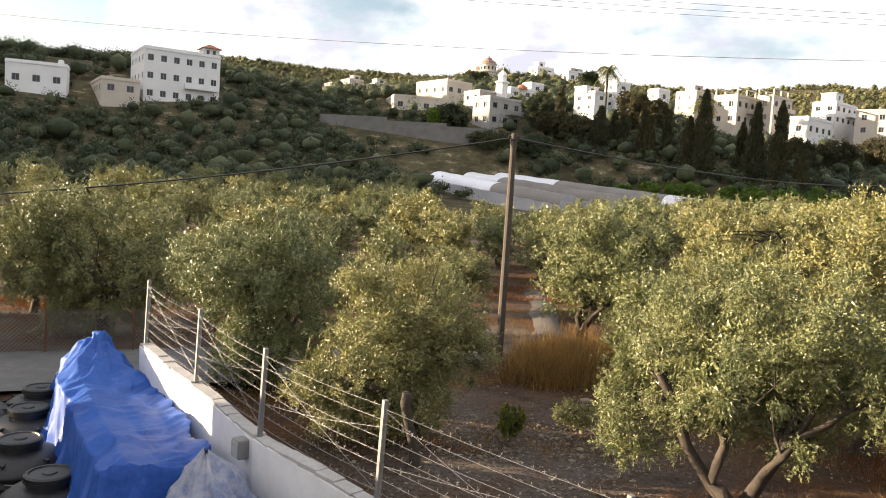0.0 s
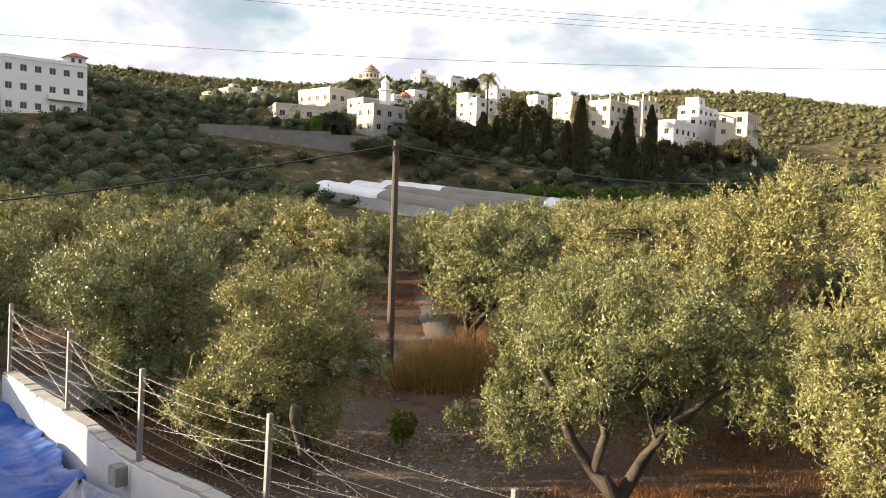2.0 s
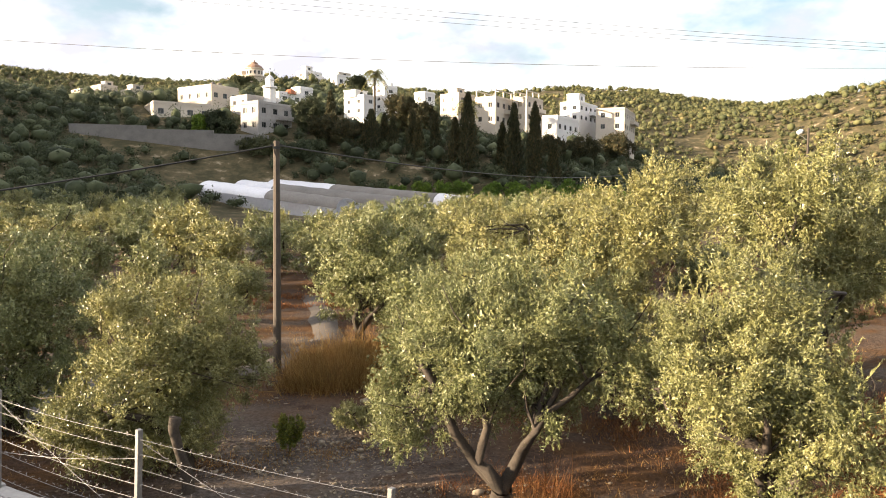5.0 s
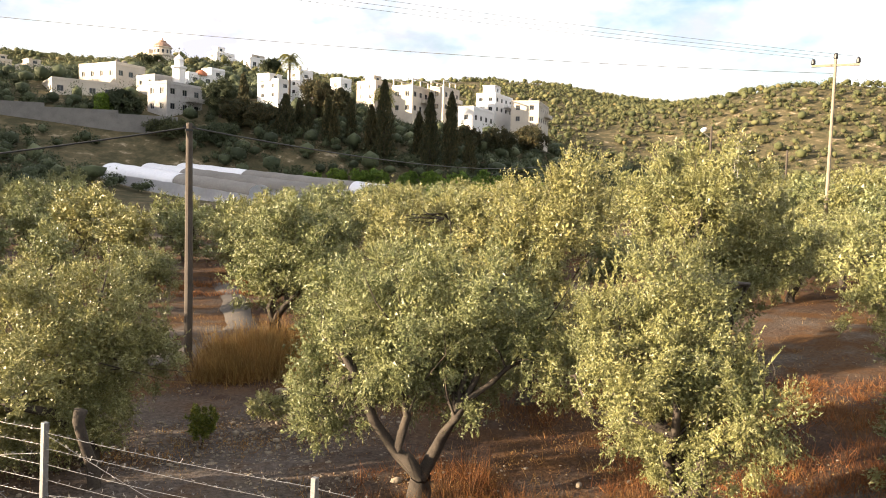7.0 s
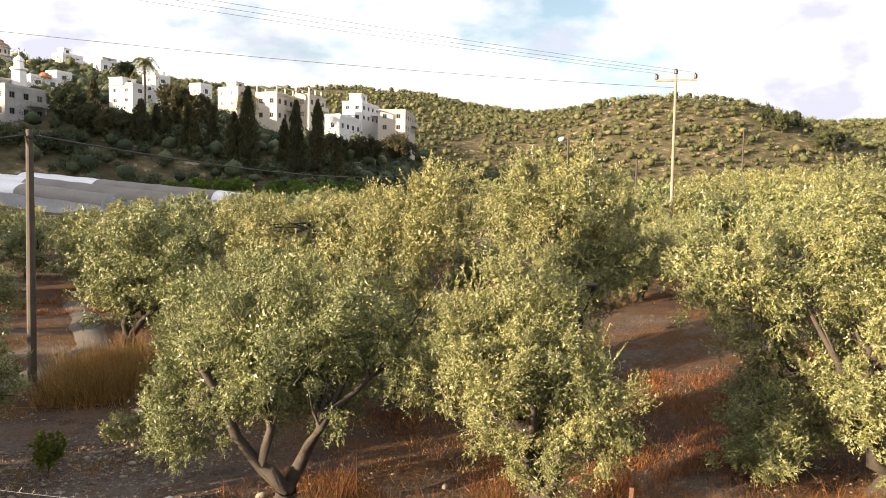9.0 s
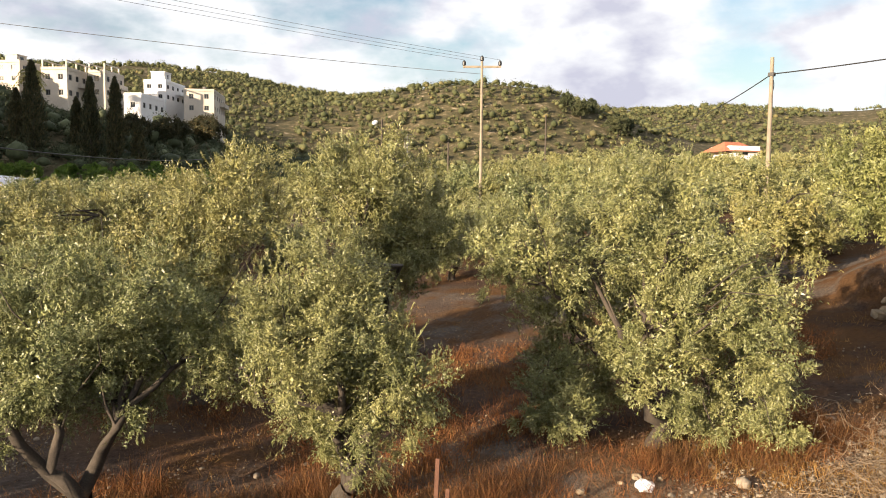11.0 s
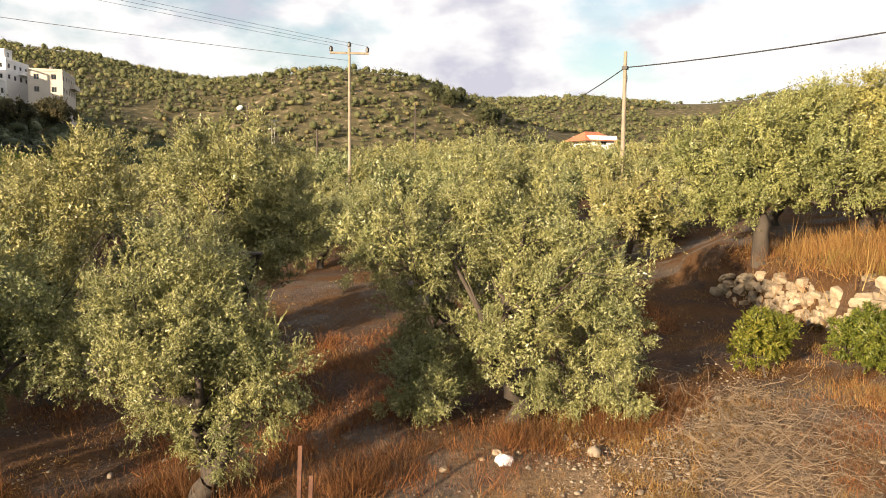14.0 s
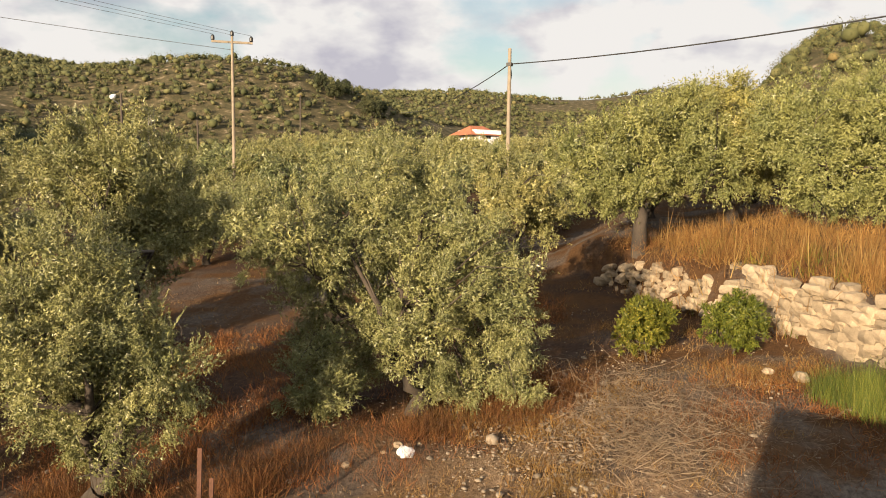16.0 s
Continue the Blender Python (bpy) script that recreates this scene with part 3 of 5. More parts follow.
# ---- scrub and olives of the slopes, past counting ----
def slope_trees(name, label, span, rings, core, per, leaf, width, size, seed, mat, keep):
    """Bushes on a slope between two bearings, each a rounded uneven heart with leafy tufts standing out of it."""
    rng = np.random.default_rng(seed)
    n, r0, r1 = rings
    az = rng.uniform(*span, n)
    rr = np.sqrt(rng.uniform(r0 * r0, r1 * r1, n))
    x, y = -np.sin(np.radians(az)) * rr, np.cos(np.radians(az)) * rr
    ok = np.array([keep(a, b, c, d) for a, b, c, d in zip(x, y, rr, az)])
    x, y = x[ok], y[ok]
    n = len(x)
    s = (size * np.clip(np.exp(rng.normal(size=n) * 0.38 - 0.1), 0.3, 2.0))[:, None]
    wide = s * rng.uniform((0.34, 0.34, 0.26), (0.5, 0.5, 0.42), (n, 3))
    cen = np.stack([x, y, ground_height(x, y)], 1) + s * np.array([0, 0, 0.3])
    ball = bmesh.new()
    bmesh.ops.create_icosphere(ball, subdivisions=core, radius=1.0)
    bv = np.array([v.co[:] for v in ball.verts])
    bf = np.array([[v.index for v in f.verts] for f in ball.faces])
    ball.free()
    waves = unit(rng.normal(size=(n, 3, 3))) * rng.uniform(2.2, 4.5, (n, 3, 1))
    turn = rng.uniform(0, 6.28, (n, 3))

    def swell(dirs):
        return 1 + 0.1 * np.sin(np.einsum("nkc,nvc->nvk", waves, dirs) + turn[:, None]).sum(-1, keepdims=True)
    bd = np.repeat(bv[None], n, 0)
    hv = cen[:, None] + bd * (swell(bd) + rng.normal(size=(n, len(bv), 1)) * 0.05) * wide[:, None] * 0.6
    hf = bf[None] + (np.arange(n) * len(bv))[:, None, None]
    d = unit(rng.normal(size=(n, per, 3)) + np.array([0, 0, 0.3]))
    base = (cen[:, None] + d * swell(d) * wide[:, None] * rng.uniform(0.6, 1.06, (n, per, 1))).reshape(-1, 3)
    d = d.reshape(-1, 3)
    leafage = leaf_arrays(rng, base, unit(d * 0.6 + rng.normal(size=d.shape) * 0.7 + np.array([0, 0, 0.3])), leaf, width, d)
    ob = new(name, mesh_of(name, *joined([(hv.reshape(-1, 3), hf.reshape(-1, 3)), leafage]), mat, True))
    return tagged(ob, label, "trees", kind="stuff")


def clear_village(x, y, r, az):
    if -18 < az < 3 and r < 126 or -38 < az < -12 and r < 142:
        return False
    if tunnel_ground(x, y) or -29 < x < 11 and -8 < y - 163 + 0.12 * x < 3:
        return False
    if r > 226 and noise.noise((x * 0.012, y * 0.012, 2)) + noise.noise((x * 0.05, y * 0.05, 5)) * 0.6 < -0.45:
        return False
    for hx, hy, yaw, lr, ll in HOUSES:
        c, s = math.cos(radians(yaw)), math.sin(radians(yaw))
        u, v = c * (x - hx) + s * (y - hy), -s * (x - hx) + c * (y - hy)
        if -4 < u < lr + 2 and -4.5 < v < ll + 1.4:
            return False
    return True


HOUSES = []


# ---- village ----
def facade(walls, panes, frames, org, ux, out, length, height, cols, rows, win_w, win_h, foot):
    """A wall face with real openings: cells round them, reveals, panes set back, frames."""
    org, ux, out = Vector(org), Vector(ux), Vector(out)
    up = Vector((0, 0, 1))
    xs, zs = [0.0], [-foot]
    for c in range(cols):
        m = length * (c + 0.5) / cols
        xs += [m - win_w / 2, m + win_w / 2]
    for r in range(rows):
        b = height * r / rows + height / rows * 0.36
        zs += [b, b + win_h]
    xs.append(length)
    zs.append(height)

    def pt(a, b, d=0.0):
        return org + ux * a + up * b + out * d
    for i in range(len(xs) - 1):
        for k in range(len(zs) - 1):
            a, b, c, d = xs[i], xs[i + 1], zs[k], zs[k + 1]
            if i % 2 and k % 2:
                for p, q in (((a, c), (b, c)), ((b, c), (b, d)), ((b, d), (a, d)), ((a, d), (a, c))):
                    walls.faces.new([walls.verts.new(v) for v in (pt(*p), pt(*q), pt(*q, -0.18), pt(*p, -0.18))])
                panes.append((pt(a, c, -0.16), ux, out, b - a, d - c))
            else:
                walls.faces.new([walls.verts.new(v) for v in (pt(a, c), pt(b, c), pt(b, d), pt(a, d))])


def house(x, y, z, lr, ll, h, yaw, storeys, label, mat=None, cols=(0, 0), roof=True):
    """A flat-roofed village house; its near corner stands at x, y, its faces run lr to the right and ll to the back."""
    HOUSES.append((x, y, yaw, lr, ll))
    mat = mat or (M_white if "white" in label else M_concrete if "grey" in label else M_darkblock if "dark" in label else M_cream)
    t = thing("house", pose(x, y, z, 0, 0, yaw), label, "house", "houses of the village")
    walls, panes = bmesh.new(), []
    nr, nl = cols[0] or max(1, round(lr / 3.2)), cols[1] or max(1, round(ll / 3.4))
    wh = min(1.25, h / storeys * 0.42)
    facade(walls, panes, None, (0, 0, 0), (1, 0, 0), (0, -1, 0), lr, h, nr, storeys, min(1.3, lr / nr * 0.45), wh, 6)
    facade(walls, panes, None, (0, ll, 0), (0, -1, 0), (-1, 0, 0), ll, h, nl, storeys, min(1.1, ll / nl * 0.4), wh, 6)
    for a, b in (((lr, 0), (lr, ll)), ((lr, ll), (0, ll))):
        walls.faces.new([walls.verts.new(v) for v in ((*a, -6), (*b, -6), (*b, h), (*a, h))])
    part("wall", walls, mat, t)
    if roof:
        rf = box(-0.12, -0.12, h, lr + 0.12, ll + 0.12, h + 0.16)
        for q in ((0, 0, lr, 0.18), (0, ll - 0.18, lr, ll), (0, 0.18, 0.18, ll - 0.18), (lr - 0.18, 0.18, lr, ll - 0.18)):
            add_box(rf, q[0], q[1], h + 0.16, q[2], q[3], h + 0.62)
        part("roof", rf, mat, t)
    if storeys > 1 and lr > 5:
        q = h / storeys
        bl = add_box(box(lr * 0.52, -1.15, q - 0.05, lr * 0.96, -0.003, q + 0.1), lr * 0.52, -1.15, q + 0.1, lr * 0.96, -1.03, q + 0.95)
        add_box(bl, lr * 0.52, -1.03, q + 0.1, lr * 0.52 + 0.1, -0.003, q + 0.95)
        part("balcony", bl, mat, t)
    for o, ux, out, w, hh in panes:
        side = abs(ux.y) > 0.5
        fr = bmesh.new()
        for a, b, c, d in ((0, 0, w, 0.07), (0, hh - 0.07, w, hh), (0, 0.07, 0.07, hh - 0.07), (w - 0.07, 0.07, w, hh - 0.07), (w / 2 - 0.03, 0.07, w / 2 + 0.03, hh - 0.07)):
            add_box(fr, a, -0.05, b, c, 0.0, d)
        turn = Matrix.Translation(o) @ (Matrix.Rotation(-math.pi / 2, 4, "Z") if side else Matrix())
        bmesh.ops.transform(fr, matrix=turn, verts=fr.verts)
        wn = part("window", fr, M_steel, t)
        gl = box(0.02, 0.005, 0.02, w - 0.02, 0.02, hh - 0.02)
        bmesh.ops.transform(gl, matrix=turn, verts=gl.verts)
        part("pane", gl, M_glassdark, wn)
    return t


house(-62.2, 152.8, 20.4, 15.2, 14.0, 10.6, 33, 3, "three-storey white house with a small tiled tower", cols=(6, 4))
house(-67.2, 145.2, 20.3, 7.0, 14.0, 3.2, 33, 1, "low cream house with a flat roof")
house(-83.8, 142.1, 20.1, 10.4, 4.0, 5.1, 20, 1, "low white house with arched windows")
house(-83.8, 164.9, 24.4, 4.5, 14.0, 4.1, 33, 2, "dark unplastered block house")
house(-33.9, 212.0, 30.5, 4.5, 5.1, 3.5, 33, 1, "pale yellow house beside a tree")
house(-29.5, 215.7, 31.1, 4.5, 6.3, 4.8, 33, 2, "cream two-storey house with a roof tank")
house(-22.0, 213.6, 31.7, 6.6, 5.6, 3.2, 33, 1, "pinkish house with a roof room")
house(-14.0, 181.2, 24.5, 16.0, 12.0, 3.5, 14, 1, "long low cream house")
house(-1.7, 195.8, 30.5, 8.6, 13.0, 4.0, 40, 1, "cream two-storey house above the long house")
house(8.3, 169.6, 21.3, 10.1, 5.6, 6.3, 40, 2, "grey concrete house with a lit side")
house(6.5, 185.7, 28.4, 6.7, 6.9, 2.6, 33, 1, "pale flat-roofed house behind the grey house")
house(14.9, 199.3, 31.4, 7.1, 4.4, 2.7, 25, 1, "low white house with a tiled dome")
house(21.4, 210.7, 35.0, 4.5, 4.0, 2.3, 33, 1, "small white house beside the dome")
house(29.0, 268.3, 47.6, 7.5, 5.0, 4.1, 33, 2, "white house on the hilltop")
house(38.6, 259.0, 45.9, 7.2, 4.0, 3.4, 25, 1, "wide white hilltop house")
house(33.2, 178.8, 27.0, 4.5, 7.0, 4.4, 33, 2, "low white house with wide windows")
house(38.8, 181.8, 28.7, 4.5, 4.0, 5.7, 33, 3, "tall white house with roof pillars")
house(55.8, 207.5, 34.1, 4.5, 4.0, 3.2, 33, 1, "white house behind the trees")
house(59.1, 185.7, 26.8, 6.5, 6.3, 7.3, 33, 3, "cream three-storey house with a roof room")
house(66.3, 178.0, 25.7, 8.6, 6.0, 6.9, 40, 2, "cream house with an open roof frame")
house(74.3, 177.0, 26.6, 9.1, 4.0, 6.2, 40, 2, "narrow cream house with an open roof frame")
house(80.5, 172.1, 23.5, 12.7, 4.2, 4.3, 40, 1, "small bluish white house")
house(92.0, 183.2, 28.1, 12.3, 5.7, 5.1, 40, 2, "white house with a stepped roof")
house(99.8, 173.3, 24.9, 16.0, 7.4, 5.8, 50, 2, "cream house with a shaded end")
house(297.1, 340.6, 59.9, 5.0, 4.6, 2.6, 60, 1, "small white house alone on the hill")
house(107.9, 40.2, 11.1, 4.5, 4.7, 1.1, 60, 1, "white house with a red tiled roof")
house(7.1, 254.7, 44.9, 7.5, 7.9, 3.0, 33, 1, "pale hilltop house below the round tower")


def roof_tank(x, y, z, r=0.55, h=1.3, mat=None):
    t = thing("roof_tank", pose(x, y, z), "upright water tank on a flat roof", "water tank", "roof tanks")
    part("body", lathe(bmesh.new(), [(r, 0.25), (r, h), (r * 0.7, h + 0.15), (0.15, h + 0.22)], 12), mat or M_white, t)
    part("stand", box(-r, -r, 0, r, r, 0.25), M_steel, t)


def on_roof(x, y, z, yaw, a, b, h, mat=None):
    c, s = math.cos(radians(yaw)), math.sin(radians(yaw))
    roof_tank(x + a * c - b * s, y + a * s + b * c, z + h + 0.16, mat=mat)


on_roof(-62.2, 152.8, 20.4, 33, 1.5, 10, 10.6)
on_roof(-29.5, 215.7, 31.1, 33, 2, 2, 4.8)
on_roof(-1.7, 195.8, 30.5, 40, 3, 3, 4.0, M_darkblock)
on_roof(-1.7, 195.8, 30.5, 40, 5, 3, 4.0, M_darkblock)
on_roof(38.8, 181.8, 28.7, 33, 1, 1, 5.7)
on_roof(38.8, 181.8, 28.7, 33, 3.2, 1, 5.7)
on_roof(59.1, 185.7, 26.8, 33, 2, 3, 7.3)
on_roof(66.3, 178.0, 25.7, 40, 3, 2, 6.9, M_darkblock)
on_roof(92.0, 183.2, 28.1, 40, 4, 3, 5.1, M_darkblock)
on_roof(99.8, 173.3, 24.9, 50, 4, 3, 5.8, M_darkblock)
on_roof(-83.8, 142.1, 20.1, 20, 9, 3, 5.1)

# small tiled tower on the big house, roof rooms, open roof frames
tower = thing("roof_tower", pose(-62.2, 152.8, 31.0, 0, 0, 33), "small square roof tower with a tiled hip roof", "tower")
part("wall", box(11.8, 0.3, 0.0, 15.0, 4.0, 1.9), M_white, tower)
hip = bmesh.new()
hv = [hip.verts.new(p) for p in ((11.3, -0.2, 1.9), (15.5, -0.2, 1.9), (15.5, 4.5, 1.9), (11.3, 4.5, 1.9), (13.4, 2.1, 3.0))]
for a, b in ((0, 1), (1, 2), (2, 3), (3, 0)):
    hip.faces.new((hv[a], hv[b], hv[4]))
hip.faces.new(hv[3::-1])
part("roof", hip, M_roofred, tower)
for k in (0, 1):
    part("window", box(12.3 + 1.3 * k, 0.26, 0.7, 12.9 + 1.3 * k, 0.32, 1.5), M_glassdark, tower)


def roof_room(x, y, z, yaw, x0, y0, x1, y1, h, mat):
    t = thing("roof_room", pose(x, y, z + 0.16, 0, 0, yaw), "small plastered room on a flat roof", "roof room", "roof rooms")
    part("wall", box(x0, y0, 0, x1, y1, h), mat, t)
    part("slab", box(x0 - 0.15, y0 - 0.15, h, x1 + 0.15, y1 + 0.15, h + 0.15), mat, t)
    part("window", box((x0 + x1) / 2 - 0.5, y0 - 0.03, h * 0.35, (x0 + x1) / 2 + 0.5, y0 + 0.03, h * 0.8), M_glassdark, t)


roof_room(-22.0, 213.6, 34.9, 33, 1, 1, 4, 4, 1.6, M_cream)
roof_room(-29.5, 215.7, 35.9, 33, 2, 1.5, 4, 4, 1.5, M_cream)
roof_room(92.0, 183.2, 33.2, 40, 0.5, 0.5, 4.5, 4, 2.4, M_white)
roof_room(59.1, 185.7, 34.1, 33, 0.5, 1, 3.5, 4, 1.6, M_cream)
roof_room(29.0, 268.3, 51.7, 33, 1, 1, 4, 3.5, 2.0, M_white)
roof_room(38.6, 259.0, 49.3, 25, 1, 0.5, 6, 3.5, 1.2, M_cream)
roof_room(33.2, 178.8, 31.4, 33, -0.5, 2.5, 3.5, 6.5, 1.6, M_white)


def open_frame(x, y, z, yaw, w, d, h):
    t = thing("roof_frame", pose(x, y, z + 0.62, 0, 0, yaw), "open concrete frame of an unfinished storey", "roof frame", "roof frames")
    for a in (0.15, w / 2, w - 0.15):
        for b in (0.15, d - 0.15):
            part("post", box(a - 0.15, b - 0.15, 0, a + 0.15, b + 0.15, h), M_cream, t)
    part("beam", add_box(box(0, 0, h, w, 0.3, h + 0.25), 0, d - 0.3, h, w, d, h + 0.25), M_cream, t)


open_frame(66.3, 178.0, 32.6, 40, 8.4, 5.8, 1.3)
open_frame(74.3, 177.0, 32.8, 40, 7.0, 3.9, 1.2)

mina = thing("minaret", pose(11.9, 188.0, 28.0), "short white square minaret with a balcony and spire", "minaret")
part("shaft", lathe(bmesh.new(), [(1.5, -3), (1.45, 5.4), (1.8, 5.6), (1.8, 6.0)], 8), M_white, mina)
part("lantern", lathe(bmesh.new(), [(1.0, 6.0), (1.0, 7.4), (1.2, 7.5), (0.85, 8.1), (0.1, 8.8), (0.04, 9.9)], 8), M_white, mina)
dome = thing("round_tower", pose(11.0, 252.0, 44.2), "round drum with a tiled dome on the hilltop", "tower")
part("drum", lathe(bmesh.new(), [(4.6, -2), (4.6, 1.6), (4.9, 1.7), (4.9, 1.95), (2.7, 2.0), (2.6, 4.4), (3.0, 4.5), (3.0, 4.7)], 16), M_cream, dome)
part("roof", lathe(bmesh.new(), [(2.9, 4.7), (2.3, 5.5), (1.2, 6.1), (1.1, 6.6), (0.25, 6.9), (0.1, 7.6)], 16), M_rooftan, dome)
for k in range(7):
    part("window", add_box(bmesh.new(), 2.5, -0.3, 2.7, 2.66, 0.3, 3.8, 0, pose(0, 0, 0, 0, 0, 180 + k * 30)), M_glassdark, dome)
sdome = thing("tiled_dome", pose(18.0, 201.5, 34.2), "small orange tiled dome on a low roof", "dome")
part("roof", lathe(bmesh.new(), [(1.6, 0), (1.3, 0.8), (0.7, 1.3), (0.05, 1.5)], 12), M_roofred, sdome)
redroof = thing("hip_roof", pose(107.9, 40.3, 11.4, 0, 0, 60), "red tiled pitched roof of a white house", "roof")
rr = bmesh.new()
rv = [rr.verts.new(p) for p in ((-0.5, -0.5, 0.62), (5.2, -0.5, 0.62), (5.2, 6, 0.62), (-0.5, 6, 0.62), (2.3, 1.5, 2.1), (2.3, 4, 2.1))]
for q in ((0, 1, 4), (1, 2, 5, 4), (2, 3, 5), (3, 0, 4, 5), (3, 2, 1, 0)):
    rr.faces.new([rv[i] for i in q])
part("tiles", rr, M_roofred, redroof)

# retaining wall below the village
ret = thing("retaining_wall", pose(0, 0, 0), "long grey concrete retaining wall below the village", "wall", kind="structure")
rp = [(-28.5, 165.0), (-14, 163.5), (-1, 161.0), (10, 160.5)]
rb = bmesh.new()
for (ax, ay), (bx, by) in zip(rp, rp[1:]):
    ln = math.hypot(bx - ax, by - ay)
    add_box(rb, 0, 0, 12.0, ln, 0.5, 19.9 - 0.05 * ax, 0, pose(ax, ay, 0, 0, 0, math.degrees(math.atan2(by - ay, bx - ax))))
part("wall", rb, M_dimgrey, ret)


# ---- trees of the village ----
def cypress(x, y, z, h, r, k):
    rng = np.random.default_rng(900 + k)
    t = thing("cypress", pose(x, y, z), "tall dark cypress with a ragged narrow crown", "cypress", "cypresses below the village")
    part("trunk", mesh_of("trunk", *tube_arrays([(0, 0, -1), (0.05, 0, h * 0.4), (0, 0.05, h * 0.9)], [0.25, 0.16, 0.03], 6), M_bark), M_bark, t)
    n = int(5200 * h / 12)
    u = rng.uniform(0, 1, n) ** 0.85
    prof = r * np.minimum(1, (u * 4 + 0.35)) * (1 - u) ** 0.62 * rng.uniform(0.35, 1.1, n)
    a = rng.uniform(0, 2 * np.pi, n)
    tuft = np.array([noise.noise((math.cos(q) * 1.6, math.sin(q) * 1.6, w * h * 0.55 + k * 9)) for q, w in zip(a, u)])
    ragged = 1 + 0.75 * tuft
    base = np.stack([prof * ragged * np.cos(a), prof * ragged * np.sin(a), 0.06 * h + u * h * 0.94], 1)
    ax = unit(np.stack([np.cos(a) * 0.35, np.sin(a) * 0.35, np.ones(n)], 1) + rng.normal(size=(n, 3)) * 0.25)
    part("crown", mesh_of("crown", *leaf_arrays(rng, base, ax, 0.5, 0.19), M_cypress), M_cypress, t)


cypress(23.5, 166.2, 19.4, 10.9, 1.9, 0)
cypress(30.8, 156.9, 16.8, 8.7, 2.6, 1)
cypress(33.9, 158.3, 17.0, 8.0, 1.6, 2)
cypress(38.8, 153.0, 15.7, 9.5, 1.5, 3)
cypress(39.4, 150.8, 15.1, 8.4, 1.3, 4)
cypress(43.3, 151.8, 15.5, 9.4, 1.4, 5)
cypress(45.5, 144.9, 12.8, 10.3, 2.0, 6)
cypress(47.3, 142.3, 11.9, 16.0, 2.4, 7)
cypress(55.1, 137.3, 10.6, 14.9, 2.1, 8)
cypress(58.4, 134.8, 10.0, 15.6, 1.9, 9)
cypress(61.3, 132.4, 9.4, 8.3, 1.6, 10)
cypress(54.4, 141.8, 12.0, 10.2, 1.5, 11)
cypress(48.0, 146.2, 13.4, 8.9, 2.0, 12)
cypress(35.2, 155.9, 16.9, 6.9, 1.2, 13)


def leafy(name, x, y, z, w, h, mat, label, category, group, leaf, n, k, trunk=0.15):
    """A broad tree or bush: lobes of clumps over a short trunk."""
    rng = np.random.default_rng(300 + k)
    t = thing(name, pose(x, y, z), label, category, group)
    lobes = [(rng.normal() * w * 0.1, rng.normal() * w * 0.1, h * 0.55, w * 0.34, w * 0.34, h * 0.4)]
    for q in range(4):
        a = q * 1.57 + rng.uniform(-0.5, 0.5)
        lobes.append((w * 0.27 * math.cos(a), w * 0.27 * math.sin(a), h * rng.uniform(0.35, 0.7), w * 0.22, w * 0.22, h * 0.25))
    part("trunk", mesh_of("trunk", *limb_arrays(rng, [(a, b, c, d) for a, b, c, d, _, _ in lobes[1:]], (0, 0, h * 0.25), trunk, 1), M_bark), M_bark, t)
    part("crown", mesh_of("crown", *crown_arrays(rng, lobes, int(n * 1.5), 9, 8, leaf * 0.72, leaf * 0.36, w * 0.085, h * 0.05), mat), mat, t)
    return t


leafy("tree", 39.9, 167.2, 21.2, 9, 10.5, M_cypress, "large dark broad tree beside white houses", "tree", "trees of the village", 0.55, 120, 0, 0.3)
leafy("tree", 42.8, 164.4, 20.1, 7, 9.1, M_cypress, "dark broad tree beside white houses", "tree", "trees of the village", 0.55, 120, 1, 0.3)
leafy("tree", 19.3, 170.7, 21.4, 8, 8.0, M_scrub, "green broad tree below the village", "tree", "trees of the village", 0.55, 120, 2, 0.3)
leafy("tree", 0.2, 167.8, 19.5, 7, 6.0, M_scrub, "green broad tree below the village", "tree", "trees of the village", 0.55, 120, 3, 0.3)
leafy("tree", -3.5, 167.7, 19.4, 4, 5.2, M_citrus, "small bright green tree", "tree", "trees of the village", 0.55, 120, 4, 0.3)
leafy("tree", 42.9, 246.1, 42.1, 7, 5.5, M_scrub, "round tree on the village hilltop", "tree", "trees of the village", 0.55, 120, 5, 0.3)
leafy("tree", 6.7, 239.7, 40.2, 9, 3.9, M_scrub, "round tree on the village hilltop", "tree", "trees of the village", 0.55, 120, 6, 0.3)
leafy("tree", 20.4, 244.0, 42.5, 6, 2.3, M_scrub, "round tree on the village hilltop", "tree", "trees of the village", 0.55, 120, 7, 0.3)
leafy("tree", 21.4, 163.4, 18.7, 7, 6.2, M_cypress, "dark broad tree below the village", "tree", "trees of the village", 0.55, 120, 8, 0.3)
leafy("tree", 26.9, 159.6, 17.6, 8, 6.5, M_cypress, "dark broad tree below the village", "tree", "trees of the village", 0.55, 120, 9, 0.3)
leafy("tree", 8.4, 159.6, 15.9, 9, 3.2, M_scrub, "dense green tree above the greenhouse", "tree", "trees of the village", 0.55, 120, 10, 0.3)
leafy("tree", 17.2, 156.9, 15.3, 9, 3.4, M_scrub, "dense green tree above the greenhouse", "tree", "trees of the village", 0.55, 120, 11, 0.3)
leafy("tree", -97.0, 388.1, 61.9, 7, 4.8, M_scrub, "lone round tree on the ridge", "tree", "trees of the village", 0.55, 120, 12, 0.3)
leafy("tree", 91.5, 160.8, 16.2, 9, 7.4, M_cypress, "dark tree below the cream house", "tree", "trees of the village", 0.55, 120, 13, 0.3)
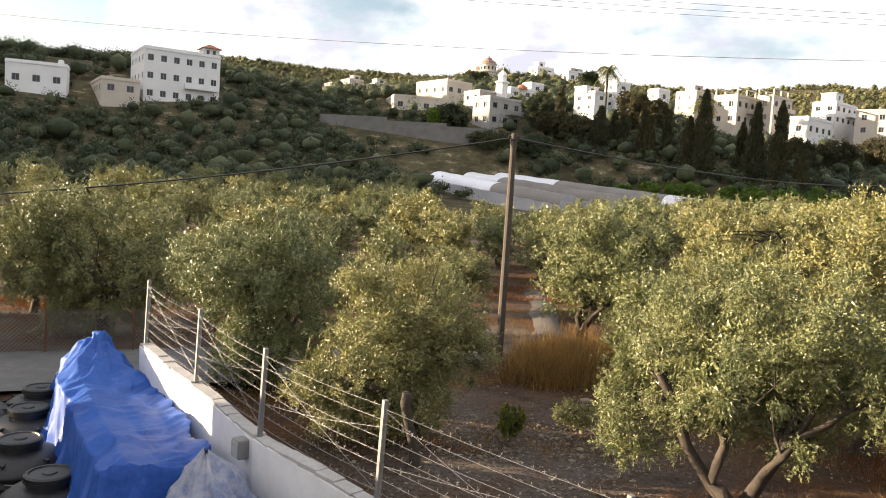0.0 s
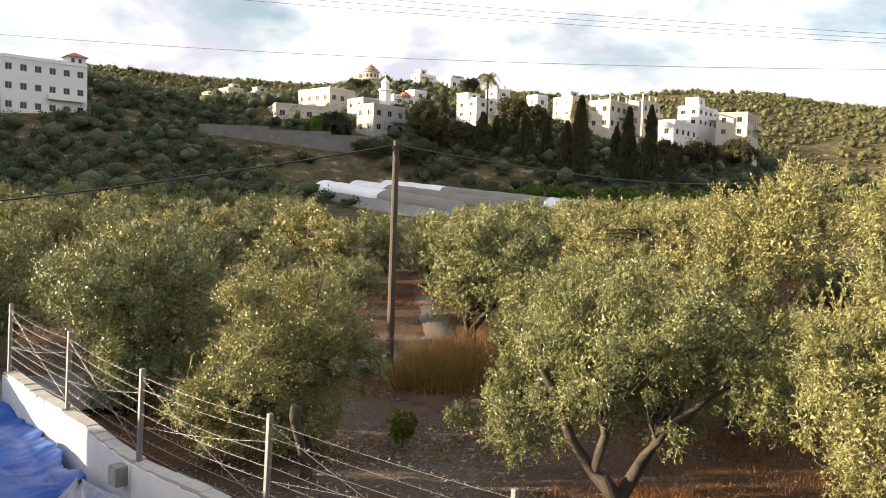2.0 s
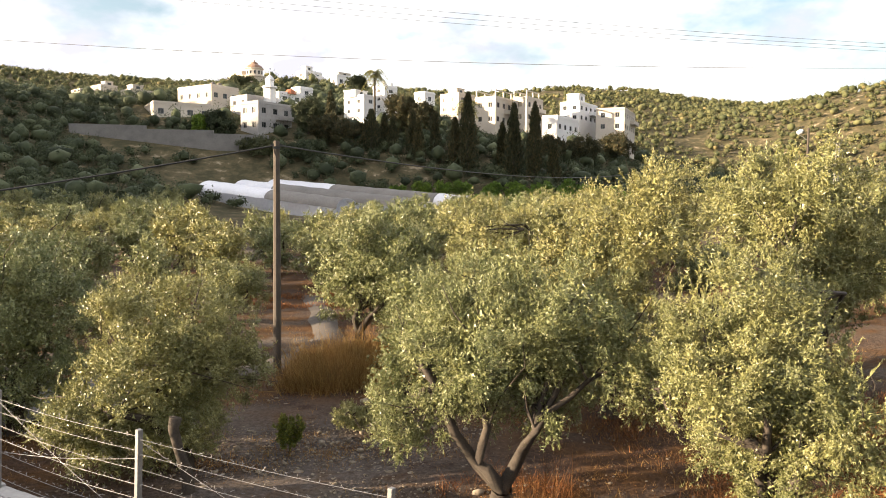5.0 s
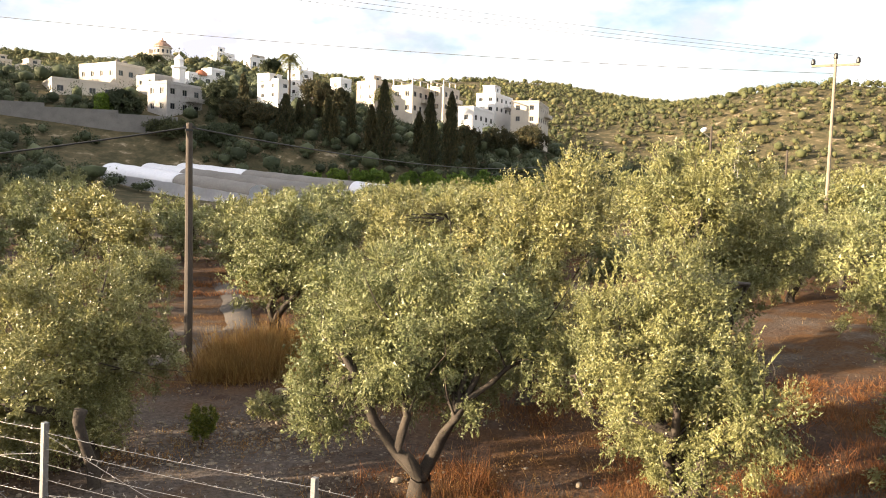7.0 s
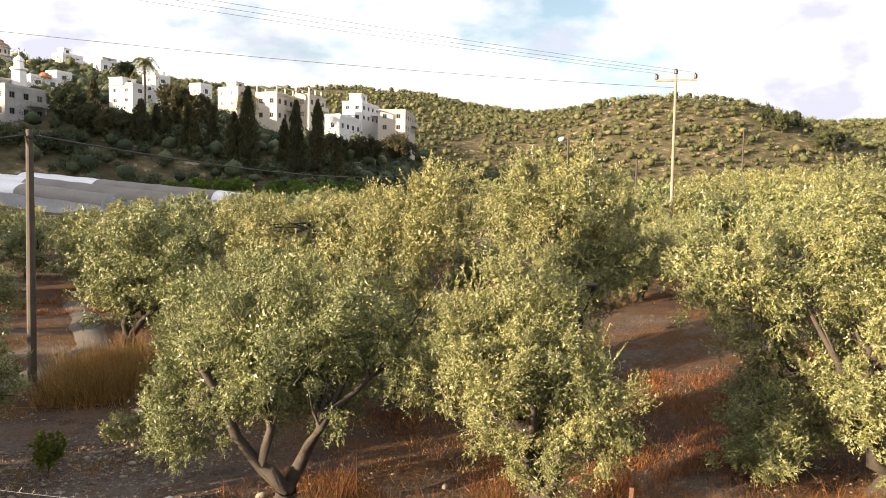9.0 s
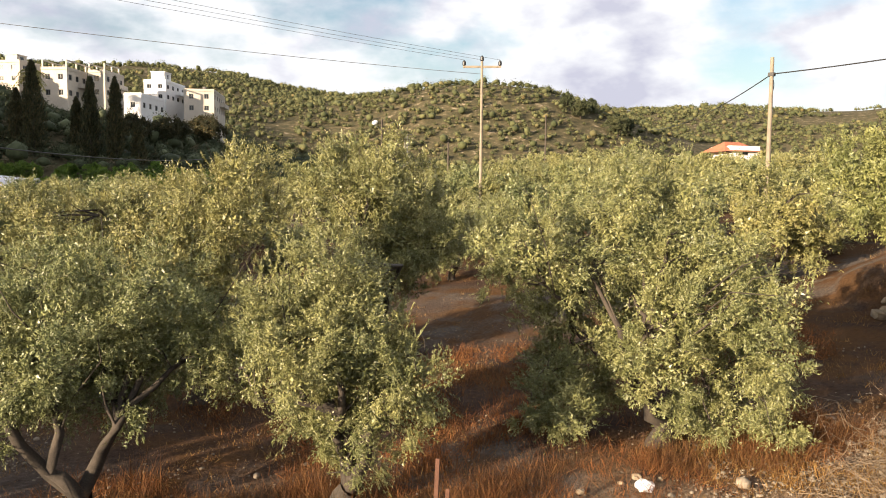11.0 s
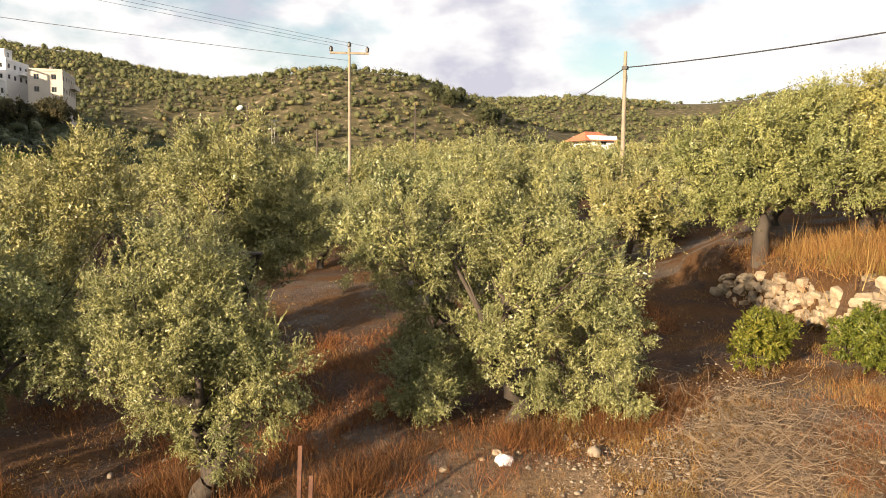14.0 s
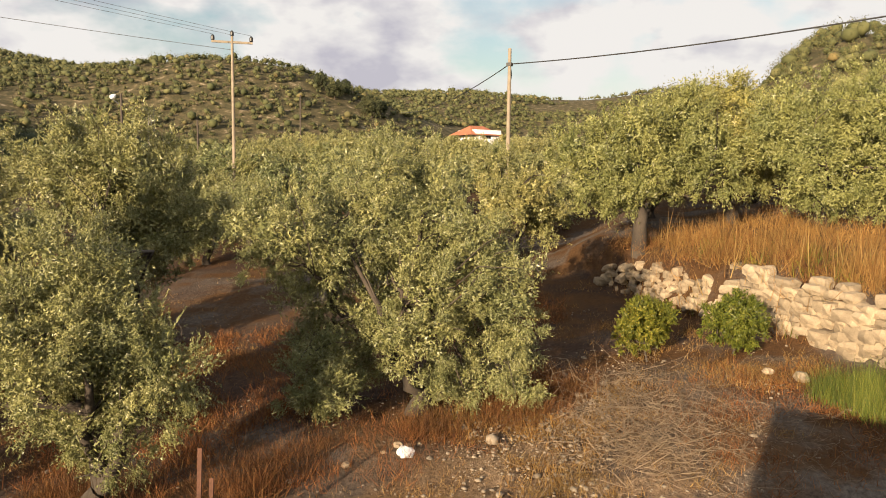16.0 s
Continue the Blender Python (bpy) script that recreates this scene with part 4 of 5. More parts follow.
leafy("tree", 77.1, 151.5, 15.0, 9, 6.5, M_cypress, "dark tree below the houses", "tree", "trees of the village", 0.55, 120, 14, 0.3)
leafy("tree", 68.3, 150.2, 15.0, 8, 6.0, M_cypress, "dark tree below the houses", "tree", "trees of the village", 0.55, 120, 15, 0.3)

for k, (az_, r, w, h) in enumerate(((55.9, 292, 6, 7.0), (56.9, 286, 7, 7.6), (57.6, 296, 5, 6.2), (59.6, 282, 8, 8.2), (60.3, 290, 5, 6.0), (62.6, 262, 6, 5.6))):
    x, y = math.sin(radians(az_)) * r, math.cos(radians(az_)) * r
    leafy("tree", x, y, gz_at(x, y) - 0.4, w, h, M_scrub, "dark round tree on the flank of the hill", "tree", "trees of the hill", 0.5, 110, 30 + k, 0.25)


def palm(x, y, z, h, k):
    rng = np.random.default_rng(70 + k)
    t = thing("palm_tree", pose(x, y, z), "date palm with a round head of arching fronds", "palm", "palms of the village")
    part("trunk", mesh_of("trunk", *tube_arrays([(0, 0, -1), (0.1, 0, h * 0.5), (0, 0, h)], [0.32, 0.25, 0.28], 8), M_bark), M_bark, t)
    for q in range(34):
        a, lift_ = rng.uniform(0, 2 * np.pi), rng.uniform(-0.5, 1.3)
        s = np.linspace(0, 1, 8)
        ln = rng.uniform(2.6, 3.4)
        rad = ln * s * math.cos(lift_ * 0.8)
        zz = h + ln * (s * math.sin(lift_) - 0.75 * s ** 2)
        spine = np.stack([rad * math.cos(a), rad * math.sin(a), zz], 1)
        bs = np.repeat(spine[1:], 8, 0)
        tan = unit(np.repeat(np.diff(spine, axis=0), 8, 0))
        side = unit(np.cross(tan, np.array([0, 0, 1.0]))) * np.where(np.arange(len(bs)) % 2, 1, -1)[:, None]
        # fronds share the sunlit leaf copy, their lit gold in its colour
        part("frond", mesh_of("frond", *leaf_arrays(rng, bs, unit(tan * 0.7 + side * 0.8 + np.array([0, 0, -0.25])), 0.8, 0.2), M_dry_sunlit_leaf), M_dry_sunlit_leaf, t)


palm(35.2, 176.0, 24.0, 12.4, 0)
palm(57.0, 172.0, 22.0, 8.0, 1)

# ---- greenhouse ----
def tunnel(ax, ay, bx, by, z0, z1, label, split):
    """An arched tunnel from a to b: film over the first part, net over the rest, end walls, side strip."""
    t = thing("greenhouse", pose(0, 0, 0), label, "greenhouse", "greenhouse tunnels")
    d = Vector((bx - ax, by - ay, 0))
    n = Vector((-d.y, d.x, 0)).normalized()
    arch = [(3.3 * math.cos(a), 1.3 + 1.6 * math.sin(a)) for a in np.linspace(0, math.pi, 13)]

    def shell(s0, s1, mat, name):
        rows, cnt = [], max(2, int((s1 - s0) * 16))
        for k in range(cnt + 1):
            s = s0 + (s1 - s0) * k / cnt
            o = Vector((ax, ay, z0 + (z1 - z0) * s)) + d * s
            sag = 0.09 * (k % 2)
            rows.append([tuple(o + n * u + Vector((0, 0, v - sag))) for u, v in arch])
        vs = [p for row in rows for p in row]
        w = len(arch)
        fs = np.array([(k * w + i, k * w + i + 1, (k + 1) * w + i + 1, (k + 1) * w + i) for k in range(cnt) for i in range(w - 1)])
        part(name, mesh_of(name, vs, fs, mat, True), mat, t)
    shell(0, split, M_film, "film_cover")
    if split < 0.9:
        last = 0.86 if "white arched" in label else 1.0
        shell(split + 0.002, last, M_net, "net_cover")
        if last < 1:
            shell(last + 0.002, 1.0, M_film, "film_cover")
    for s in (0, 1):
        o = Vector((ax, ay, z0 + (z1 - z0) * s)) + d * s
        e = bmesh.new()
        e.faces.new([e.verts.new(o + n * u + Vector((0, 0, v - 0.02))) for u, v in [(3.25, -0.6)] + arch + [(-3.25, -0.6)]])
        bmesh.ops.solidify(e, geom=e.faces[:], thickness=0.05)
        part("end_wall", e, M_film, t)
    for sgn in (-1, 1):
        a, b = Vector((ax, ay, z0)) + n * 3.28 * sgn, Vector((bx, by, z1)) + n * 3.28 * sgn
        e = bmesh.new()
        e.faces.new([e.verts.new(p) for p in (a + Vector((0, 0, -0.8)), b + Vector((0, 0, -0.8)), b + Vector((0, 0, 1.28)), a + Vector((0, 0, 1.28)))])
        bmesh.ops.solidify(e, geom=e.faces[:], thickness=0.04)
        part("side_wall", e, M_film, t)


tunnel(-1.3, 139.0, 19.9, 120.4, 6.90, 3.90, "long plastic greenhouse tunnel partly under dark net", 0.5)
tunnel(4.7, 142.7, 29.6, 120.8, 7.25, 4.25, "greenhouse tunnel covered with dark net", 0.24)
tunnel(10.6, 146.4, 40.7, 119.8, 7.60, 4.60, "greenhouse tunnel with a white arched end", 0.34)


# ---- poles and wires ----
def cable(name, a, b, sag, r, mat, label, seg=24, kind_="cable"):
    s = np.linspace(0, 1, seg)[:, None]
    p = np.array(a) * (1 - s) + np.array(b) * s
    p[:, 2] -= (4 * sag * s * (1 - s))[:, 0]
    ob = new(name, mesh_of(name, *tube_arrays(p, r, 5), mat, True))
    return tagged(ob, label, kind_, "overhead lines")


def pole(name, x, y, top, r, mat, label):
    g = gz_at(x, y)
    t = thing(name, pose(x, y, g), label, "utility pole", "utility poles")
    h = top - g
    part("post", lathe(bmesh.new(), [(r, -0.5), (r * 0.95, h * 0.4), (r * 0.75, h - 0.03), (r * 0.6, h)], 10), mat, t)
    return t, h


wood, hw = pole("utility_pole", 2.22, 26.5, 8.2, 0.14, M_polewood, "weathered wooden pole carrying a black cable")
part("clamp", box(-0.12, -0.14, hw - 0.28, 0.12, 0.14, hw - 0.2), M_cable, wood)
part("bracket", box(-0.2, -0.03, hw - 0.16, 0.2, 0.03, hw - 0.1), M_cable, wood)
tp, ht = pole("power_pole", 45.9, 38.4, 16.3, 0.13, M_tanpole, "tall steel power pole with a crossarm and insulators")
arm = Matrix.Rotation(radians(-49), 4, "Z")
part("crossarm", add_box(bmesh.new(), -1.5, -0.07, ht - 0.52, 1.5, 0.07, ht - 0.36, 0, arm), M_tanpole, tp)
for k in (-1.4, 0, 1.4):
    b = lathe(bmesh.new(), [(0.06, 0), (0.14, 0.08), (0.14, 0.32), (0.06, 0.44)], 8, (0, 0, 0))
    bmesh.ops.transform(b, matrix=arm @ Matrix.Translation((k, 0, ht - 0.38 if k else ht - 0.02)), verts=b.verts)
    part("insulator", b, M_plastic, tp)
for k, (dx, dy) in enumerate(((-0.92, 1.06), (0, 0), (0.92, -1.06))):
    cable("power_line", (45.9 + dx, 38.4 + dy, 16.4), (-60 + dx * 1.5, 52 + dy * 1.5, 21.5), 1.2, 0.012, M_wire, "thin bare power line across the sky")
cable("power_line", (45.9, 38.4, 15.3), (-60, 69, 20.5), 1.8, 0.018, M_wire, "thin bare power line across the sky", 30)
rpo, hr = pole("utility_pole", 56.3, 20.0, 15.9, 0.17, M_tanpole, "tall wooden pole with a heavy cable on the rise")
part("clamp", box(-0.2, -0.2, hr - 1.35, 0.2, 0.2, hr - 1.1), M_cable, rpo)
loop = [(0.15 + 0.35 * math.sin(a), 0.0, hr - 1.3 - 1.3 * a / 3.1) for a in np.linspace(0, 3.1, 9)]
part("cable_loop", mesh_of("cable_loop", *tube_arrays(loop, 0.025, 5), M_cable), M_cable, rpo)
cable("overhead_cable", (56.3, 20.0, 14.7), (38, -20, 15.2), 0.7, 0.045, M_cable, "thick black overhead cable")
cable("overhead_cable", (56.3, 20.0, 14.7), (98, 52, 15.0), 1.0, 0.04, M_cable, "thick black overhead cable")
cable("overhead_cable", (2.22, 26.5, 8.05), (-32, 24.5, 3.6), 0.8, 0.03, M_cable, "thick black overhead cable")
cable("overhead_cable", (2.22, 26.5, 8.05), (38.5, 63.8, 9.2), 0.75, 0.03, M_cable, "thick black overhead cable")
pole("utility_pole", 38.5, 63.8, 9.4, 0.11, M_polewood, "slim pole standing among olives")
lp, hl = pole("street_lamp", 53.9, 59.0, 13.6, 0.13, M_polewood, "wooden pole with a white street lamp head")
part("arm", mesh_of("arm", *tube_arrays([(0, 0, hl - 1.2), (-0.5, 0.4, hl - 0.7), (-0.8, 0.6, hl - 0.45)], 0.035, 5), M_steel), M_steel, lp)
lh = lathe(bmesh.new(), [(0.05, 0), (0.2, 0.08), (0.24, 0.4), (0.1, 0.62)], 8)
bmesh.ops.transform(lh, matrix=pose(-0.8, 0.6, hl - 0.5, 60, 0, 55), verts=lh.verts)
part("lamp_head", lh, M_litter, lp)
pole("utility_pole", 90.0, 64.0, 17.2, 0.14, M_polewood, "distant wooden pole on the slope")
pole("utility_pole", 62.0, 57.0, 11.6, 0.12, M_polewood, "distant wooden pole on the slope")
lat = thing("lattice_mast", pose(60.0, 61.5, gz_at(60, 61.5)), "small grey lattice mast among the trees", "mast")
hm = 12.6 - gz_at(60, 61.5)
for a, b in ((-0.35, -0.35), (0.35, -0.35), (0.35, 0.35), (-0.35, 0.35)):
    part("leg", mesh_of("leg", *tube_arrays([(a, b, -0.3), (a * 0.5, b * 0.5, hm)], 0.04, 4), M_steel), M_steel, lat)
for k in range(9):
    z0, z1 = hm * k / 9, hm * (k + 1) / 9
    q0, q1 = 0.35 * (1 - 0.5 * k / 9), 0.35 * (1 - 0.5 * (k + 1) / 9)
    sg = 1 if k % 2 else -1
    part("brace", mesh_of("brace", *tube_arrays([(-q0 * sg, -q0, z0), (q1 * sg, -q1, z1)], 0.025, 4), M_steel), M_steel, lat)
    part("brace", mesh_of("brace", *tube_arrays([(-q0, q0 * sg, z0), (-q1, -q1 * sg, z1)], 0.025, 4), M_steel), M_steel, lat)
part("top_bar", box(-0.7, -0.05, hm - 0.1, 0.7, 0.05, hm), M_steel, lat)


# ---- the walled yard ----
road = thing("road", pose(0, 0, 0), "narrow worn asphalt lane beside the yard", "road", kind="structure")
lane = np.array([(-40, 9.5), (-24, 15.5), (-13, 20.6), (-6, 23.6), (-1, 25.6)])
rv_, rf_ = [], []
for k in range(41):
    s = k / 40 * 4
    i = min(3, int(s))
    c = lane[i] + (lane[i + 1] - lane[i]) * (s - i)
    d = lane[i + 1] - lane[i]
    nn = np.array([-d[1], d[0]]) / np.linalg.norm(d)
    for w in (-2.3, -0.8, 0.8, 2.3):
        p = c + nn * w
        rv_.append((p[0], p[1], gz_at(p[0], p[1]) + 0.17))
for k in range(40):
    for j in range(3):
        a = k * 4 + j
        rf_.append((a, a + 4, a + 5, a + 1))
part("asphalt", mesh_of("asphalt", rv_, np.array(rf_), M_asphalt), M_asphalt, road)
track = thing("dirt_track", pose(0, 0, 0), "pale dusty track running on past the pole", "track", kind="structure")
tv, tf = [], []
knots = [(-1.2, 25.5), (1.2, 27.2), (3.6, 29.6), (5.0, 33.0), (5.2, 38.0), (5.6, 46.0)]
way = []
for k in range(5):
    for q in range(8):
        u = q / 8
        way.append((knots[k][0] * (1 - u) + knots[k + 1][0] * u, knots[k][1] * (1 - u) + knots[k + 1][1] * u))
for k, (x, y) in enumerate(way):
    q, p = way[min(k + 1, 39)], way[max(k - 1, 0)]
    d = Vector((q[0] - p[0], q[1] - p[1], 0)).normalized()
    for w in (-0.7, -0.3, 0.3, 0.7):
        edge = w * (1 + 0.4 * noise.noise((k * 0.17, w * 3, 4)))
        a, b = x - d.y * edge, y + d.x * edge
        tv.append((a, b, gz_at(a, b) + (-0.02 if abs(w) > 0.5 else 0.1)))
for k in range(39):
    for j in range(3):
        a = k * 4 + j
        tf.append((a, a + 4, a + 5, a + 1))
part("surface", mesh_of("surface", tv, np.array(tf), M_dust), M_dust, track)
yard = thing("yard_floor", pose(0, 0, 0), "worn asphalt floor of the yard", "floor", kind="structure")
yb = bmesh.new()
yb.faces.new([yb.verts.new((a, b, 0.2)) for a, b in ((-20, 3.0), (-2.2, 3.0), (1.9, 7.4), (-0.9, 9.3), (-2.85, 11.3), (-4.5, 13.5), (-6.4, 15.8), (-8.5, 19.2), (-20, 13.8))])
bmesh.ops.solidify(yb, geom=yb.faces[:], thickness=0.3)
part("slab", yb, M_asphalt, yard)

POSTS = [(-6.2, 15.8, 2.4), (-4.37, 13.55, 2.25), (-2.64, 11.33, 2.1), (-0.65, 9.45, 1.95), (2.1, 7.7, 1.6), (4.6, 5.95, 1.4)]
wall = thing("yard_wall", pose(0, 0, 0), "white rendered yard wall with a rough concrete top", "wall", kind="structure")
for (ax, ay, az_), (bx, by, bz) in zip(POSTS, POSTS[1:]):
    d = Vector((bx - ax, by - ay, 0))
    n = Vector((-d.y, d.x, 0)).normalized()
    wb = bmesh.new()
    a0, b0 = Vector((ax, ay, 0)), Vector((bx, by, 0))
    pts = [a0 - n * 0.13, b0 - n * 0.13, b0 + n * 0.13, a0 + n * 0.13]
    lo = [wb.verts.new((p.x, p.y, -0.4)) for p in pts]
    hi = [wb.verts.new((p.x, p.y, h - 0.045)) for p, h in zip(pts, (az_, bz, bz, az_))]
    for i in range(4):
        wb.faces.new((lo[i], lo[(i + 1) % 4], hi[(i + 1) % 4], hi[i]))
    wb.faces.new(hi)
    part("wall_face", wb, M_white, wall)
    cnt = max(3, int(d.length / 0.35))
    for i in range(cnt):
        s0, s1 = i / cnt, (i + 1) / cnt - 0.002
        cb = bmesh.new()
        wob = 0.02 * math.sin(i * 7.3 + ax * 3)
        q = [a0 + d * s0 - n * (0.11 + wob), a0 + d * s1 - n * (0.11 - wob), a0 + d * s1 + n * 0.11, a0 + d * s0 + n * 0.11]
        zz = [az_ + (bz - az_) * s for s in (s0, s1, s1, s0)]
        lo = [cb.verts.new((p.x, p.y, h - 0.042)) for p, h in zip(q, zz)]
        hi = [cb.verts.new((p.x, p.y, h + wob)) for p, h in zip(q, zz)]
        for j in range(4):
            cb.faces.new((lo[j], lo[(j + 1) % 4], hi[(j + 1) % 4], hi[j]))
        cb.faces.new(hi)
        part("coping_block", cb, M_concrete, wall)

fence = thing("wire_fence", pose(0, 0, 0), "barbed wire strung between steel posts on the wall", "fence")
for x, y, z in POSTS[:5]:
    pb = add_box(bmesh.new(), -0.035, -0.035, -0.35, 0.035, 0.035, 1.36, 0.008, pose(x, y, z, 1.0, 1.2, 40))
    part("post", pb, M_steel, fence)


def strand(a, b, rng):
    """A slack barbed wire from a to b."""
    a, b = np.array(a), np.array(b)
    ln = np.linalg.norm(b - a)
    s = np.linspace(0, 1, 9)[:, None]
    p = a + (b - a) * s
    p[:, 2] -= (0.05 * np.sin(np.pi * s))[:, 0] * rng.uniform(0.3, 1.3)
    pieces = [tube_arrays(p, 0.0038, 3)]
    for k in range(int(ln / 0.14)):
        c = a + (b - a) * ((k + 0.5) * 0.14 / ln)
        for _ in range(2):
            w = unit(rng.normal(size=3)) * 0.028
            pieces.append(tube_arrays([c - w, c + w], 0.0024, 3))
    part("barbed_wire", mesh_of("barbed_wire", *joined(pieces), M_wire), M_wire, fence)


rngw = np.random.default_rng(77)
for (ax, ay, az_), (bx, by, bz) in zip(POSTS[:4], POSTS[1:5]):
    for k in range(7):
        hgt = 0.14 + k * 0.185
        strand((ax, ay, az_ + hgt), (bx, by, bz + hgt + rngw.normal() * 0.02), rngw)
    strand((ax, ay, az_ + 1.25), (bx, by, bz + 0.14), rngw)
    strand((ax, ay, az_ + 0.5), (bx, by, bz + 1.0), rngw)
for k in range(7):
    strand((2.1, 7.7, 1.74 + k * 0.185), (4.6, 5.95, 1.54 + k * 0.185), rngw)

net = thing("chain_link_fence", pose(0, 0, 0), "rusty chain-link fence along the lane", "fence")
na, nb = np.array([-24.0, 18.2]), np.array([-7.6, 25.3])
nl = np.linalg.norm(nb - na)
for k in range(8):
    p = na + (nb - na) * k / 7
    part("post", add_box(bmesh.new(), -0.03, -0.03, -0.3, 0.03, 0.03, 1.6, 0, pose(p[0], p[1], gz_at(p[0], p[1]), 0, 0, 20)), M_rusty, net)
pieces = []
for k in range(int(nl / 0.13) + 12):
    for sg in (1, -1):
        u0 = k * 0.13 - (1.4 if sg > 0 else 0)
        u1 = u0 + 1.4 * sg
        e0, e1 = max(0, min(nl, u0)), max(0, min(nl, u1))
        if abs(e1 - e0) < 0.05:
            continue
        z0, z1 = 0.08 + 1.4 * abs(e0 - u0) / 1.4, 0.08 + 1.4 * (1 - abs(u1 - e1) / 1.4)
        p, q = na + (nb - na) * e0 / nl, na + (nb - na) * e1 / nl
        pieces.append(tube_arrays([(p[0], p[1], z0 + gz_at(*p)), (q[0], q[1], z1 + gz_at(*q))], 0.009, 3))
part("mesh", mesh_of("mesh", *joined(pieces), M_dimgrey), M_dimgrey, net)


def tank(x, y, turn):
    t = thing("water_tank", pose(x, y, 0.2, 0, 0, turn) @ Matrix.Diagonal((1.1, 1.1, 0.84, 1)), "black plastic water tank with a screw lid", "water tank", "tanks in the yard")
    prof = [(0.6, 0.0), (0.66, 0.06)]
    for k in range(4):
        z = 0.12 + k * 0.19
        prof += [(0.66, z), (0.685, z + 0.05), (0.685, z + 0.1), (0.66, z + 0.15)]
    prof += [(0.62, 0.93), (0.5, 1.04), (0.34, 1.1)]
    body = part("body", lathe(bmesh.new(), prof, 28), M_plastic, t)
    body.data.polygons.foreach_set("use_smooth", np.ones(len(body.data.polygons), bool))
    part("neck", lathe(bmesh.new(), [(0.3, 1.08), (0.3, 1.2), (0.34, 1.2), (0.34, 1.24)], 24), M_plastic, t)
    lid = lathe(bmesh.new(), [(0.335, 1.245), (0.335, 1.31), (0.3, 1.335), (0.27, 1.335), (0.26, 1.31), (0.1, 1.31), (0.09, 1.335), (0.02, 1.34)], 24)
    part("lid", lid, M_plastic, t, "ribbed black screw lid")
    for k in range(6):
        part("rib", add_box(bmesh.new(), 0.5, -0.02, 1.02, 0.63, 0.02, 0.96, 0, pose(0, 0, 0, 0, 0, k * 60)), M_plastic, t)


for k, (x, y) in enumerate(((-5.85, 11.3), (-7.1, 12.7), (-7.9, 14.4), (-8.4, 15.8), (-8.7, 13.2), (-9.3, 14.9))):
    tank(x, y, k * 37)

# tarpaulins over stored things
def draped(name, label, mat, a, b, half, top, seed, nu=220, nv=150):
    """Cloth over a row of stacked goods from a to b: a sharp peak at a, a flat top with cross bars, sides hanging in sharp folds."""
    a, b = np.array(a), np.array(b)
    ln = np.linalg.norm(b - a)
    d = (b - a) / ln
    n = np.array([-d[1], d[0]])
    vs = []
    for i in range(nu + 1):
        u = -0.14 + 1.26 * i / nu
        end = max(0, -u, u - 1) / 0.13
        for j in range(nv + 1):
            v = -1 + 2 * j / nv
            w = abs(v)
            peak = 0.75 * max(0, 1 - math.hypot((u - 0.03) / 0.27, v / 0.62)) ** 1.05
            ridge = 0.3 * max(0, 1 - abs(v + 0.3) / 0.55)
            bars = 0.035 * max(0, 1 - abs(((u - 0.05) * 4.6) % 1 - 0.5) / 0.22)
            h = top - 0.12 + ridge + peak + bars * (w < 0.55)
            off = half * min(w / 0.5, 1) * (1 - 0.35 * max(0, 1 - abs(u - 0.03) / 0.16))
            hang = max(0, (w - 0.5) / 0.5)
            if hang:
                pleat = 1 - 2 * abs(math.sin(u * 27 + 1.5 * noise.noise((u * 4, v * 0.6, seed)) + (0.6 if v > 0 else 0)))
                off += (0.4 + 0.12 * pleat) * hang
                h -= (h - 0.3) * hang ** 1.05
            if end > 0:
                h = min(h, top + 0.5 - (top + 0.2) * min(1, end) ** 0.9) if u < 0.5 else min(h, top - (top - 0.3) * min(1, end))
            slant = u * 26 + v * 7
            wrinkle = (1 - 2.4 * abs(noise.noise((slant * 0.5, v * 1.6 - u * 2, seed)))) * 0.05
            wrinkle += (1 - 2.4 * abs(noise.noise((slant * 1.25, v * 2.5, seed + 5)))) * 0.026
            wrinkle += 0.03 * noise.noise((u * 5, v * 2, seed + 8))
            wrinkle += 0.03 * (1 - 2 * abs(math.sin(math.atan2(v * 0.8, u - 0.02) * 6))) * max(0, 1 - math.hypot(u - 0.03, v * 0.4) / 0.4)
            p = a + d * u * ln * (1 - 0.05 * end) + n * math.copysign(off + wrinkle * 1.2, v)
            vs.append((p[0], p[1], max(0.22, h + wrinkle)))
    w = nv + 1
    fs = np.array([(i * w + j, (i + 1) * w + j, (i + 1) * w + j + 1, i * w + j + 1) for i in range(nu) for j in range(nv)])
    t = thing(name, pose(0, 0, 0), label, "tarpaulin", "tarpaulins in the yard")
    part("sheet", mesh_of("sheet", vs, fs, mat, True), mat, t)
    hem = [vs[i * w] for i in range(nu + 1)]
    part("hem", mesh_of("hem", *tube_arrays(hem, 0.018, 5), mat, True), mat, t)
    return t


